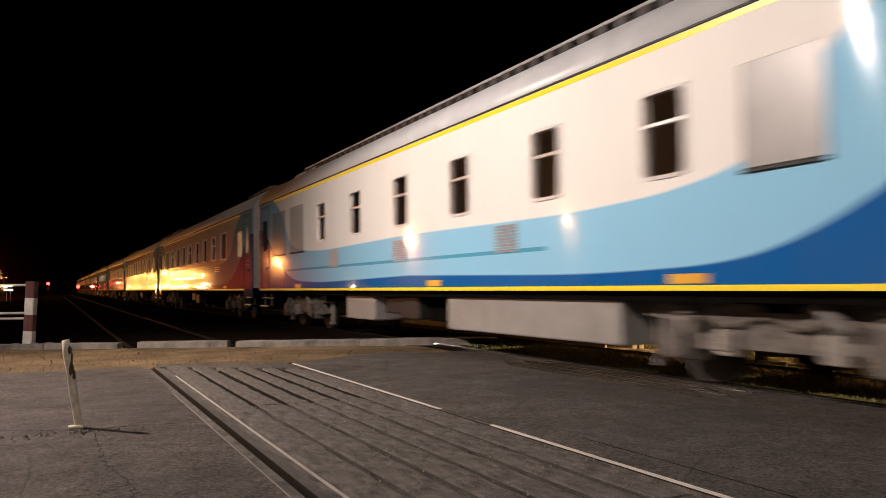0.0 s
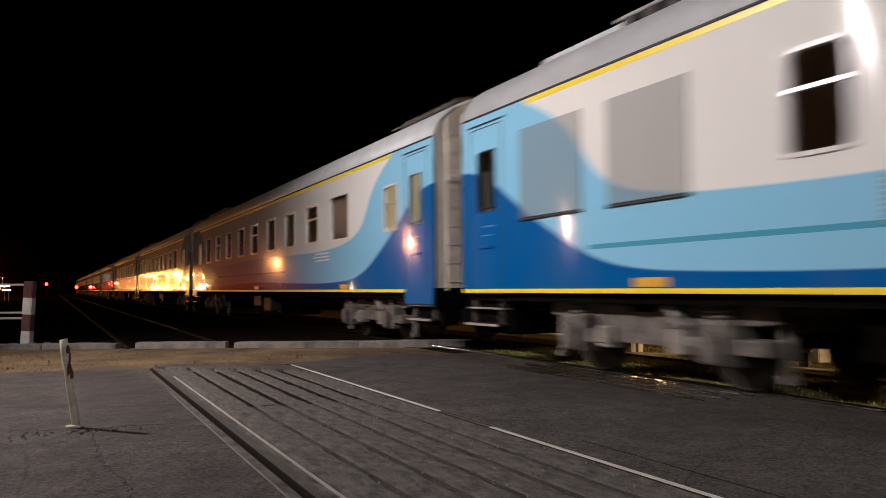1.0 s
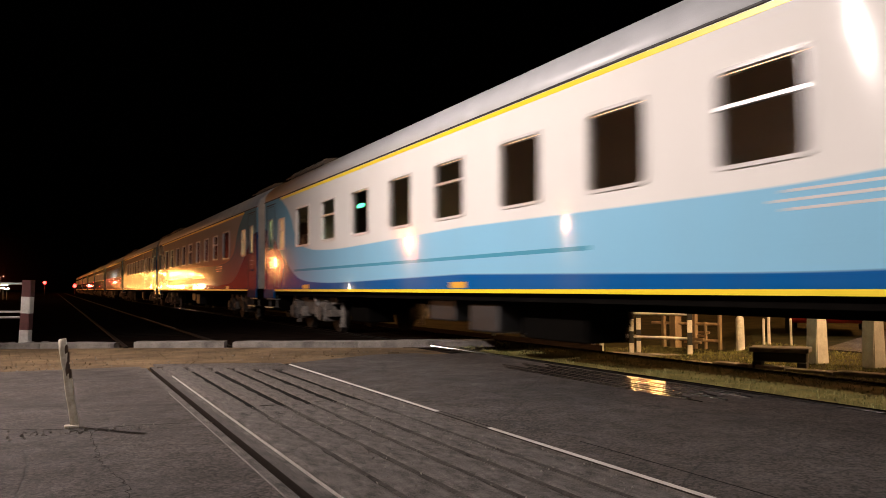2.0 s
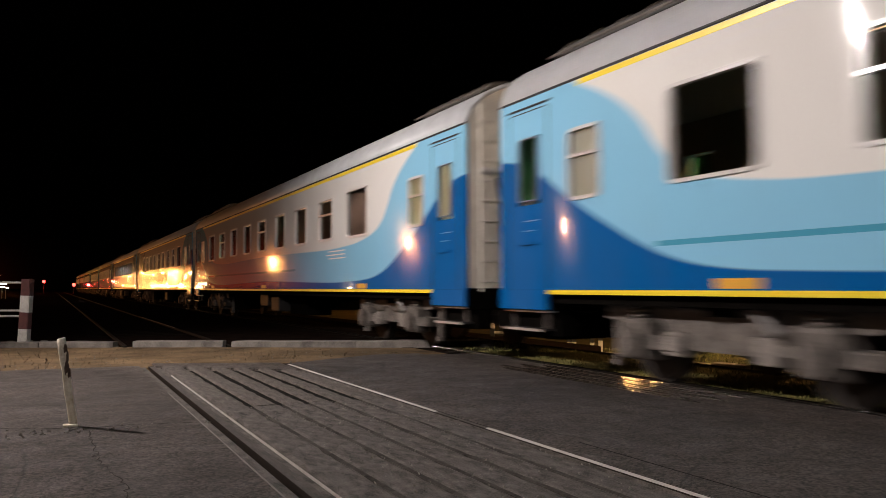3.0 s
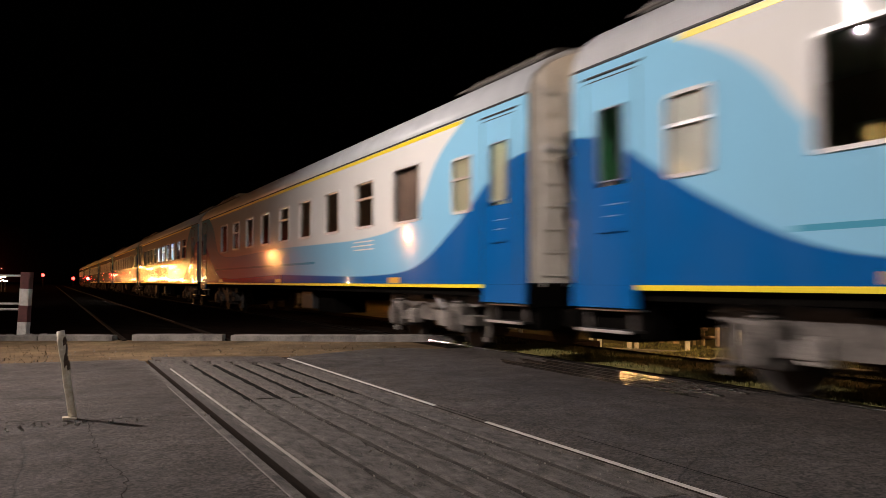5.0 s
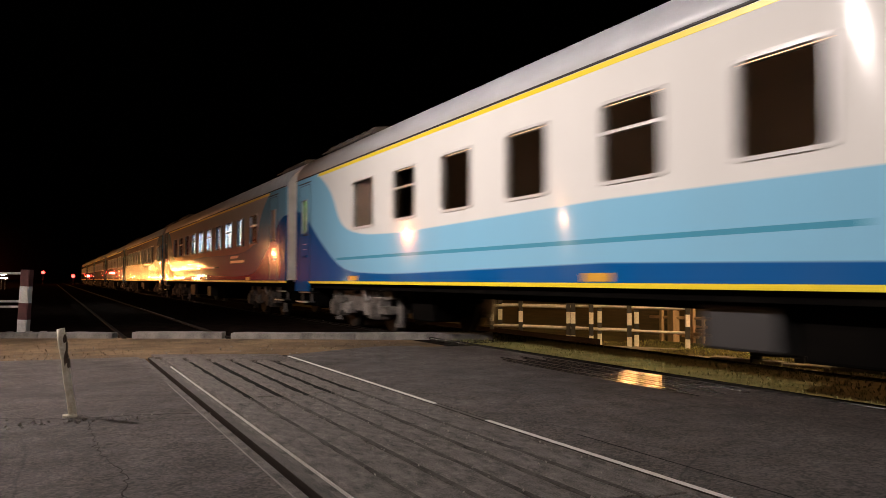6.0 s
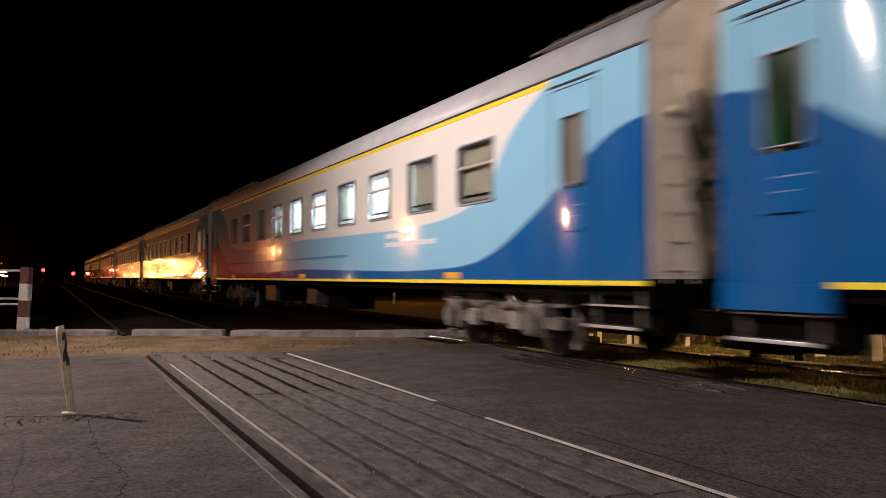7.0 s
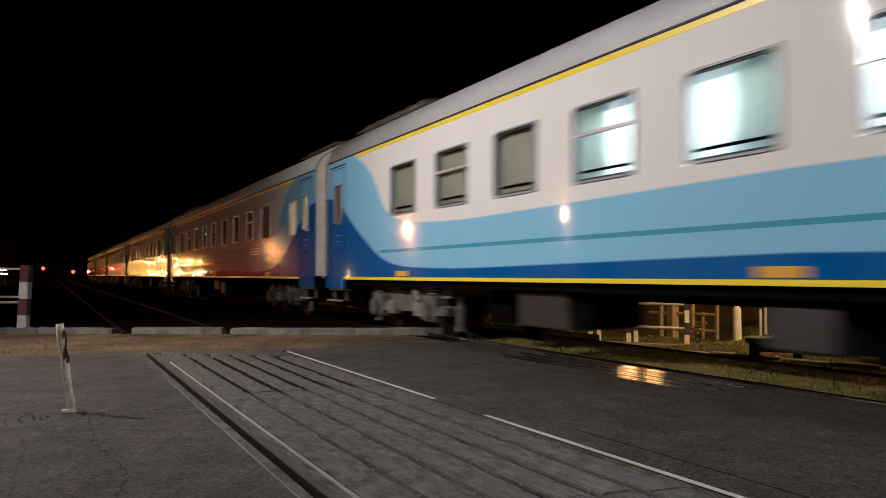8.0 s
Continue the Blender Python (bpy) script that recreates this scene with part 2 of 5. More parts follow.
M_TREAD = surface("bright_steel", (0.45, 0.43, 0.40), (0.60, 0.57, 0.54), 5.0, (0.08, 0.15), 0.12, 25, metal=1.0, stretch=(1, 0.5, 1))
M_AC = surface("roof_unit_grime", (0.03, 0.028, 0.028), (0.07, 0.062, 0.06), 4.0, (0.6, 0.8), 0.15)
M_LIGHT = glow("lit_tube", (0.93, 1.0, 0.96), 270)
M_DIMLIGHT = glow("dim_lamp", (0.90, 0.95, 0.52), 6)
M_DIMFROST = glass("dim_frosted_glass", (0.20, 0.20, 0.17), 0.55)
M_FROST = glass("frosted_glass", (0.62, 0.72, 0.58), 0.5)
M_SEALGREY = surface("seal_grey", (0.20, 0.24, 0.28), (0.28, 0.32, 0.36), 8.0, (0.4, 0.5), 0.02)
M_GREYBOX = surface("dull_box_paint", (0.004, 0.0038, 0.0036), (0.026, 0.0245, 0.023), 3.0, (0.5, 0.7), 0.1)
M_LETTERROW = surface("white_lettering", (0.42, 0.60, 0.72), (0.62, 0.72, 0.78), 8.0, (0.3, 0.4), 0)
M_WARMBLIND = surface("olive_panel", (0.26, 0.25, 0.20), (0.34, 0.32, 0.25), 3.0, (0.5, 0.6), 0.02)
M_ORANGE = surface("orange_plate", (0.62, 0.30, 0.02), (0.75, 0.40, 0.04), 5.0, (0.3, 0.4), 0.02)
M_LETTER = surface("pale_lettering", (0.05, 0.16, 0.36), (0.09, 0.22, 0.42), 8.0, (0.3, 0.4), 0)
M_HOSE = surface("dusty_hose", (0.035, 0.026, 0.018), (0.11, 0.085, 0.06), 6.0, (0.7, 0.9), 0.2)
def sheer(name, colour):
    """Thin curtain cloth that lets light through."""
    m, t, bsdf, node = nodes_of(name)
    bsdf.inputs["Base Color"].default_value = (*colour, 1)
    bsdf.inputs["Roughness"].default_value = 0.9
    through_light = node("ShaderNodeBsdfTranslucent")
    through_light.inputs[0].default_value = (*colour, 1)
    folds = node("ShaderNodeTexNoise")
    folds.inputs["Scale"].default_value, folds.inputs["Detail"].default_value = 9.0, 4
    both = node("ShaderNodeMixShader")
    amount = node("ShaderNodeMapRange")
    amount.inputs["To Min"].default_value, amount.inputs["To Max"].default_value = 0.3, 0.8
    t.links.new(folds.outputs[0], amount.inputs["Value"])
    t.links.new(amount.outputs[0], both.inputs[0])
    t.links.new(bsdf.outputs[0], both.inputs[1])
    t.links.new(through_light.outputs[0], both.inputs[2])
    t.links.new(both.outputs[0], t.nodes["Material Output"].inputs[0])
    return m


M_SHEER = sheer("sheer_curtain", (0.66, 0.74, 0.70))
# fill glow added inside the unlit coaches, not a lamp of theirs
M_FILLGLOW = glow("night_lamp", (1.0, 0.55, 0.30), 4.0)
M_GREENSIGN = glow("green_sign", (0.05, 1.0, 0.35), 12)


# ---- mesh tools ----
def mesh_object(name, bm, material, smooth=False):
    me = bpy.data.meshes.new(name)
    bm.normal_update()
    bm.to_mesh(me)
    bm.free()
    me.materials.append(material)
    if smooth:
        for p in me.polygons:
            p.use_smooth = True
    return new(name, me)


def part(name, bm, material, parent, label="", at=None, smooth=False):
    ob = mesh_object(name, bm, material, smooth)
    ob.parent = parent
    if at is not None:
        ob.matrix_basis = at
    if label:
        ob["label"] = label
    return ob


def again(ob, parent, at):
    """Another part on the same mesh."""
    o = new(ob.name.split(".")[0], ob.data)
    o.parent, o.matrix_basis = parent, at
    if "label" in ob:
        o["label"] = ob["label"]
    o.visible_shadow = ob.visible_shadow
    return o


def box(bm, x0, x1, y0, y1, z0, z1, bevel=0.0):
    r = bmesh.ops.create_cube(bm, size=1.0)
    for v in r["verts"]:
        v.co = Vector(((x0 + x1) / 2 + v.co.x * (x1 - x0), (y0 + y1) / 2 + v.co.y * (y1 - y0), (z0 + z1) / 2 + v.co.z * (z1 - z0)))
    if bevel:
        edges = {e for v in r["verts"] for e in v.link_edges}
        bmesh.ops.bevel(bm, geom=list(edges), offset=bevel, segments=2, affect="EDGES", profile=0.5)
    return bm


def boxes(*rows, bevel=0.0):
    bm = bmesh.new()
    for r in rows:
        box(bm, *r, bevel=bevel)
    return bm


def rod(bm, a, b, r, n=10):
    a, b = Vector(a), Vector(b)
    m = Matrix.Translation((a + b) / 2) @ (b - a).to_track_quat("Z", "Y").to_matrix().to_4x4()
    bmesh.ops.create_cone(bm, cap_ends=True, segments=n, radius1=r, radius2=r, depth=(b - a).length, matrix=m)
    return bm


def tube(points, r, n=8):
    """One unbroken round tube along the points."""
    bm = bmesh.new()
    loops = []
    for i, p in enumerate(points):
        way = (points[min(i + 1, len(points) - 1)] - points[max(i - 1, 0)]).normalized()
        side = way.cross(Vector((1, 0, 0.01))).normalized()
        up = way.cross(side)
        loops.append([bm.verts.new(p + (side * math.cos(a) + up * math.sin(a)) * r) for a in [2 * math.pi * k / n for k in range(n)]])
    for p, q in zip(loops, loops[1:]):
        for k in range(n):
            bm.faces.new((p[k], p[(k + 1) % n], q[(k + 1) % n], q[k]))
    bm.faces.new(loops[0][::-1]), bm.faces.new(loops[-1])
    bmesh.ops.recalc_face_normals(bm, faces=bm.faces)
    return bm


def prism(outline, y0, y1, closed=True):
    """Extrudes an outline of (x, z) along y."""
    bm = bmesh.new()
    a = [bm.verts.new((x, y0, z)) for x, z in outline]
    b = [bm.verts.new((x, y1, z)) for x, z in outline]
    n = len(outline)
    for i in range(n if closed else n - 1):
        j = (i + 1) % n
        bm.faces.new((a[i], a[j], b[j], b[i]))
    if closed:
        bm.faces.new(a[::-1])
        bm.faces.new(b)
    bmesh.ops.recalc_face_normals(bm, faces=bm.faces)
    return bm


def holed_wall(x, thick, y0, y1, z0, z1, holes):
    """An upright wall along y of real thickness (towards +x if thick > 0) with rectangular openings through it."""
    ys = sorted({y0, y1, *[h[0] for h in holes], *[h[1] for h in holes]})
    zs = sorted({z0, z1, *[h[2] for h in holes], *[h[3] for h in holes]})
    ys = [v for v in ys if y0 <= v <= y1]
    zs = [v for v in zs if z0 <= v <= z1]
    bm = bmesh.new()
    made = {}

    def vert(i, j, k):
        if (i, j, k) not in made:
            made[i, j, k] = bm.verts.new((x + k * thick, ys[i], zs[j]))
        return made[i, j, k]

    def solid(i, j):
        if not (0 <= i < len(ys) - 1 and 0 <= j < len(zs) - 1):
            return False
        cy, cz = (ys[i] + ys[i + 1]) / 2, (zs[j] + zs[j + 1]) / 2
        return not any(h[0] < cy < h[1] and h[2] < cz < h[3] for h in holes)

    for i in range(len(ys) - 1):
        for j in range(len(zs) - 1):
            if not solid(i, j):
                continue
            for k in (0, 1):
                bm.faces.new((vert(i, j, k), vert(i + 1, j, k), vert(i + 1, j + 1, k), vert(i, j + 1, k)))
            for di, dj, p, q in ((-1, 0, (0, 0), (0, 1)), (1, 0, (1, 0), (1, 1)), (0, -1, (0, 0), (1, 0)), (0, 1, (0, 1), (1, 1))):
                if not solid(i + di, j + dj):
                    bm.faces.new((vert(i + p[0], j + p[1], 0), vert(i + q[0], j + q[1], 0), vert(i + q[0], j + q[1], 1), vert(i + p[0], j + p[1], 1)))
    bmesh.ops.recalc_face_normals(bm, faces=bm.faces)
    return bm


def ring(w, h, r, band, depth):
    """A rounded rectangular frame in the y-z plane round the origin, depth along x."""
    def loop(w, h, r):
        pts = []
        for cy, cz, a0 in ((w / 2 - r, h / 2 - r, 0), (-w / 2 + r, h / 2 - r, 90), (-w / 2 + r, -h / 2 + r, 180), (w / 2 - r, -h / 2 + r, 270)):
            for s in range(5):
                a = radians(a0 + s * 22.5)
                pts.append((cy + r * math.cos(a), cz + r * math.sin(a)))
        return pts
    bm = bmesh.new()
    outer, inner = loop(w + 2 * band, h + 2 * band, r + band), loop(w, h, r)
    v = [[bm.verts.new((x, p[0], p[1])) for p in pts] for x, pts in ((-depth / 2, outer), (-depth / 2, inner), (depth / 2, inner), (depth / 2, outer))]
    n = len(outer)
    for a in range(4):
        b = (a + 1) % 4
        for i in range(n):
            j = (i + 1) % n
            bm.faces.new((v[a][i], v[a][j], v[b][j], v[b][i]))
    bmesh.ops.recalc_face_normals(bm, faces=bm.faces)
    return bm


# ---- the train ----
LENGTH, PITCH = 25.5, 26.576
ROOF_LINE = [(1.55, 3.60), (1.535, 3.72), (1.47, 3.86), (1.34, 4.0), (1.15, 4.13), (0.9, 4.25), (0.6, 4.33), (0.3, 4.38), (0.0, 4.395)]


def roof_mesh(start):
    top = ROOF_LINE + [(-x, z) for x, z in ROOF_LINE[-2::-1]]
    low = [(x * 0.965, z - 0.06) for x, z in top]
    return prism(top + low[::-1], start, LENGTH)


def end_wall_mesh(thick):
    bm = bmesh.new()
    box(bm, -1.548, -0.52, 0, thick, 1.05, 3.60)
    box(bm, 0.52, 1.548, 0, thick, 1.05, 3.60)
    box(bm, -0.52, 0.52, 0, thick, 3.15, 3.60)
    box(bm, -0.52, 0.52, 0, thick, 1.05, 1.16)
    top = [(x * 0.962, z - 0.012) for x, z in ROOF_LINE]
    outline = top + [(-x, z) for x, z in top[-2::-1]]
    vs = [[bm.verts.new((x, y, z)) for x, z in outline] for y in (0, thick)]
    bm.faces.new(vs[0]), bm.faces.new(vs[1][::-1])
    return bm


def bellows_mesh():
    """One folded skin round the gangway, open at both ends."""
    bm = bmesh.new()
    loops = []
    for i in range(13):
        y, g = -0.535 + i * 0.045, 0.05 if i % 2 else 0.0
        w, lo, hi = 0.70 - g, 1.10 + g, 3.30 - g
        outer = [(-w, lo), (w, lo), (w, hi - 0.2), (w - 0.2, hi), (-w + 0.2, hi), (-w, hi - 0.2)]
        loops.append([bm.verts.new((x, y, z)) for x, z in outer])
    loops += [[bm.verts.new((v.co.x * 0.82, v.co.y, 2.2 + (v.co.z - 2.2) * 0.92)) for v in l] for l in (loops[-1], loops[0])]
    loops.append(loops[0])
    for p, q in zip(loops, loops[1:]):
        for i in range(6):
            j = (i + 1) % 6
            bm.faces.new((p[i], p[j], q[j], q[i]))
    bmesh.ops.recalc_face_normals(bm, faces=bm.faces)
    return bm


def wheelset_mesh():
    bm = bmesh.new()
    for s in (-1, 1):
        for r, x0, x1 in ((0.457, 0.80, 0.93), (0.485, 0.775, 0.80)):
            m = Matrix.Translation((s * (x0 + x1) / 2, 0, 0)) @ Matrix.Rotation(radians(90), 4, "Y")
            bmesh.ops.create_cone(bm, cap_ends=True, segments=36, radius1=r, radius2=r, depth=x1 - x0, matrix=m)
    rod(bm, (-1.02, 0, 0), (1.02, 0, 0), 0.085, 14)
    return bm


def bogie_frame_mesh():
    """Welded side frames, dropped in the middle, with a cross bolster."""
    bm = bmesh.new()
    for s in (-1, 1):
        outline = [(-1.85, 0.70), (-1.80, 0.90), (-0.90, 0.95), (-0.66, 0.84), (0.66, 0.84), (0.90, 0.95), (1.80, 0.90), (1.85, 0.70), (1.55, 0.66), (0.92, 0.70), (0.62, 0.40), (-0.62, 0.40), (-0.92, 0.70), (-1.55, 0.66)]
        vs = [[bm.verts.new((s * 1.10 + dx, y, z)) for y, z in outline] for dx in (-0.09, 0.09)]
        bm.faces.new(vs[0]), bm.faces.new(vs[1][::-1])
        for i in range(len(outline)):
            j = (i + 1) % len(outline)
            bm.faces.new((vs[0][i], vs[0][j], vs[1][j], vs[1][i]))
    box(bm, -1.1, 1.1, -0.32, 0.32, 0.55, 0.85, 0.03)
    for y in (-1.82, 1.82):
        box(bm, -1.1, 1.1, y - 0.05, y + 0.05, 0.74, 0.88)
    bmesh.ops.recalc_face_normals(bm, faces=bm.faces)
    return bm


def spring_mesh(r, z0, z1, turns, wire):
    bm = bmesh.new()
    n, k = turns * 12, 6
    loops = []
    for i in range(n + 1):
        a = 2 * math.pi * i / 12
        c = Vector((r * math.cos(a), r * math.sin(a), z0 + (z1 - z0) * i / n))
        out = Vector((math.cos(a), math.sin(a), 0))
        loops.append([bm.verts.new(c + out * wire * math.cos(b) + Vector((0, 0, wire * math.sin(b)))) for b in [2 * math.pi * q / k for q in range(k)]])
    for p, q in zip(loops, loops[1:]):
        for i in range(k):
            j = (i + 1) % k
            bm.faces.new((p[i], p[j], q[j], q[i]))
    return bm


def axlebox_mesh():
    bm = bmesh.new()
    box(bm, -0.17, 0.15, -0.24, 0.24, -0.20, 0.26, 0.05)
    box(bm, -0.14, 0.12, -0.62, -0.20, -0.08, 0.08, 0.025)
    m = Matrix.Translation((-0.20, 0, 0)) @ Matrix.Rotation(radians(90), 4, "Y")
    bmesh.ops.create_cone(bm, cap_ends=True, segments=18, radius1=0.17, radius2=0.15, depth=0.09, matrix=m)
    return bm


def add_bogies(coach, start):
    first = None
    for y in (start + 3.75, 21.75):
        at = Matrix.Translation((0, y, 0))
        if first is None:
            bogie = part("bogie", bogie_frame_mesh(), M_BOGIE, coach, "grimy grey welded steel bogie frame", at)
        else:
            bogie = again(first["bogie"], coach, at)
        for wy in (-1.2, 1.2):
            w = Matrix.Translation((0, wy, 0.457))
            if first is None:
                first = {"bogie": bogie}
                first["wheelset"] = part("wheelset", wheelset_mesh(), M_WHEEL, bogie, "worn steel wheels on an axle", w)
            else:
                again(first["wheelset"], bogie, w)
            for s in (-1, 1):
                a = Matrix.Translation((s * 1.17, wy, 0.457)) @ (Matrix.Rotation(radians(180), 4, "Z") if s > 0 else Matrix())
                if "axlebox" not in first:
                    first["axlebox"] = part("axlebox", axlebox_mesh(), M_BOGIE, bogie, "", a)
                    first["spring"] = part("spring", spring_mesh(0.11, 0.70, 0.97, 4, 0.024), M_BOGIE, bogie, "", Matrix.Translation((s * 1.20, wy, 0)))
                else:
                    again(first["axlebox"], bogie, a)
                    again(first["spring"], bogie, Matrix.Translation((s * 1.20, wy, 0)))
        for wy in (-1, 1):
            for s in (-1, 1):
                a = Matrix.Translation((s * 1.18, wy * 0.62, 0.47)) @ (Matrix.Rotation(radians(180), 4, "Z") if wy < 0 else Matrix())
                if "brake_unit" not in first:
                    first["brake_unit"] = part("brake_unit", boxes((-0.11, 0.11, -0.13, 0.13, -0.14, 0.12), (-0.06, 0.06, 0.10, 0.24, -0.05, 0.05), (-0.14, -0.10, -0.09, 0.09, -0.09, 0.08), bevel=0.02), M_DUSTY, bogie, "dusty pale brake cylinder", a)
                    first["spring_cap"] = part("spring_cap", boxes((-0.17, 0.17, -0.19, 0.19, 0.93, 0.985), (-0.12, 0.12, -0.14, 0.14, 0.985, 1.02), bevel=0.015), M_BOGIE, bogie, "", Matrix.Translation((s * 1.20, wy * 1.2, -0.05)))
                    first["guard_iron"] = part("guard_iron", boxes((-0.05, 0.05, -0.02, 0.02, 0.13, 0.72), (-0.09, 0.05, -0.05, 0.02, 0.13, 0.20), bevel=0.008), M_DUSTY, bogie, "dusty hanging guard iron", Matrix.Translation((s * 1.02, wy * 1.83, 0)))
                    first["brake_pipe"] = part("brake_pipe", tube([Vector((0, -0.9 + 0.15 * k, 0.66 + 0.05 * math.sin(k * 1.1))) for k in range(13)], 0.018, 6), M_HOSE, bogie, "", Matrix.Translation((s * 1.24, 0, 0)))
                else:
                    again(first["brake_unit"], bogie, a)
                    again(first["spring_cap"], bogie, Matrix.Translation((s * 1.20, wy * 1.2, -0.05)))
                    again(first["guard_iron"], bogie, Matrix.Translation((s * 1.02, wy * 1.83, 0)))
        for s in (-1, 1):
            a = Matrix.Translation((s * 1.06, 0, 0))
            if "air_spring" not in first:
                bm = bmesh.new()
                for z, r in ((0.80, 0.26), (0.88, 0.31), (0.96, 0.25)):
                    bmesh.ops.create_cone(bm, cap_ends=True, segments=20, radius1=r, radius2=r * 0.93, depth=0.07, matrix=Matrix.Translation((0, 0, z)))
                first["air_spring"] = part("air_spring", bm, M_UNDER, bogie, "black rubber air spring", a)
                bm = bmesh.new()
                rod(bm, (0, -0.75, 0.62), (0, -0.42, 0.95), 0.045)
                rod(bm, (0, -0.66, 0.70), (0, -0.52, 0.85), 0.065)
                first["damper"] = part("damper", bm, M_BOX, bogie, "", Matrix.Translation((s * 1.28, 0, 0)))
            else:
                again(first["air_spring"], bogie, a)
                again(first["damper"], bogie, Matrix.Translation((s * 1.28, 0, 0)))


def window_kit(coach, cache, side, yc, zc, w, h, barred, material, frame_material, band=0.055):
    """Frame, pane and, where it has one, the glazing bar of one window."""
    key = (round(w, 2), round(h, 2), material.name, frame_material.name)
    x = side * (SIDE - 0.012)
    at = Matrix.Translation((x, yc, zc))
    if key not in cache:
        f = part("window_frame", ring(w - 0.06, h - 0.06, 0.07, band, 0.07), frame_material, coach, "", at)
        p = part("window_pane", boxes((-0.004, 0.004, -w / 2 + 0.02, w / 2 - 0.02, -h / 2 + 0.02, h / 2 - 0.02)), material, coach, "", Matrix.Translation((side * (SIDE - 0.03), yc, zc)))
        p.visible_shadow = False
        cache[key] = (f, p)
    else:
        again(cache[key][0], coach, at)
        again(cache[key][1], coach, Matrix.Translation((side * (SIDE - 0.03), yc, zc)))
    if barred:
        kb = ("bar", round(w, 2))
        a = Matrix.Translation((side * (SIDE - 0.012), yc, zc + h * 0.12))
        if kb not in cache:
            cache[kb] = part("glazing_bar", boxes((-0.025, 0.025, -w / 2, w / 2, -0.022, 0.022), bevel=0.006), M_ALU, coach, "bright metal glazing bar", a)
        else:
            again(cache[kb], coach, a)


def make_coach(kind, windows, panels=(), vents=(), tanks=(), label="", paint=None, doors=(0.72, LENGTH - 0.72), skirts=(True, True), start=0.0):
    """windows: (middle along the coach, middle height, width, height, barred, blue zone) for both sides."""
    coach = new("passenger_coach")
    tagged(coach, label, "railway coach", "coaches of the train")
    cache = {}
    paint = paint or M_PAINT
    holes = [(y - w / 2, y + w / 2, z - h / 2, z + h / 2) for y, z, w, h, b, m in windows]
    door_holes = [(d - 0.26, d + 0.26, 2.15, 3.05) for d in doors]
    for s in (-1, 1):
        wall = holed_wall(s * SIDE, -s * 0.05, start, LENGTH, 1.03, 3.57, holes + door_holes)
        part("side_wall", wall, paint, coach, "glossy white and two-blue painted steel side")
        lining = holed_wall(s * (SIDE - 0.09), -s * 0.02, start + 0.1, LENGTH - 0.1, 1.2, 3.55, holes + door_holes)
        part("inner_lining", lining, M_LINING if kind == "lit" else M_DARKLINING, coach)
        # skirt below the sill at the doors
        for low, y0, y1 in ((skirts[0], start, start + 1.16), (skirts[1], LENGTH - 1.16, LENGTH)):
            if low:
                part("door_skirt", boxes((s * SIDE - 0.025, s * SIDE + 0.025, y0, y1, 0.775, 1.028)), paint, coach)
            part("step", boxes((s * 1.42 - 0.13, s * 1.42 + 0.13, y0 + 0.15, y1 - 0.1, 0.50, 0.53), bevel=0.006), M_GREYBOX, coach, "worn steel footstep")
            part("step_nosing", boxes((s * 1.555 - 0.012, s * 1.555 + 0.012, y0 + 0.15, y1 - 0.1, 0.492, 0.528), bevel=0.004), M_ALU, coach, "pale worn step edge")
            part("step", boxes((s * 1.40 - 0.11, s * 1.40 + 0.11, y0 + 0.12, y1 - 0.06, 0.735, 0.757), bevel=0.005), M_ALU, coach, "pale upper step plate")
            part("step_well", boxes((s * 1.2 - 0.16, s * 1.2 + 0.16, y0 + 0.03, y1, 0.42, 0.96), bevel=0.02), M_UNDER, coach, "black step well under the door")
            for q in (y0 + 0.2, y1 - 0.15):
                part("step_hanger", boxes((s * 1.42 - 0.03, s * 1.42 + 0.03, q - 0.015, q + 0.015, 0.53, 0.97)), M_BOGIE, coach)
        y0, y1 = start + (1.16 if skirts[0] else 0.0), LENGTH - (1.16 if skirts[1] else 0.0)
        part("sill_stripe", boxes((s * SIDE - 0.018 - s * 0.012, s * SIDE + 0.018 - s * 0.012, y0, y1, 0.974, 1.03)), M_YELLOW, coach, "yellow stripe along the sill")
        part("eaves_stripe", boxes((s * SIDE - 0.004, s * SIDE + 0.004, start + 1.85, LENGTH - 1.85, 3.498, 3.562)), M_YELLOW, coach, "yellow stripe under the eaves")
        part("gutter", boxes((s * SIDE - 0.014, s * SIDE + 0.014, start, LENGTH, 3.572, 3.600), bevel=0.005), M_BLACK, coach, "thin black rain gutter")
        for d in doors:
            # the door leaf is drawn by its rubber joint, its rain strip, rails and window
            part("door_seal", ring(0.92, 2.42, 0.05, 0.012, 0.012), M_BLACK, coach, "", Matrix.Translation((s * (SIDE + 0.001), d, 2.18)))
            part("rain_strip", boxes((s * SIDE - 0.02, s * SIDE + 0.02, d - 0.52, d + 0.52, 3.44, 3.465), bevel=0.006), M_BLACK, coach)
            part("door_handle", boxes((s * (SIDE + 0.02) - 0.015, s * (SIDE + 0.02) + 0.015, d - 0.20, d + 0.20, 1.62, 1.65), (s * (SIDE + 0.01) - 0.02, s * (SIDE + 0.01) + 0.02, d - 0.19, d - 0.16, 1.61, 1.66), bevel=0.006), paint, coach)
            for i in range(2):
                part("lettering_bar", boxes((s * SIDE - 0.003, s * SIDE + 0.003, d - 0.22 + 0.1 * i, d + 0.10, 1.93 - i * 0.13, 1.945 - i * 0.13)), M_LETTER, coach, "line of small white lettering")
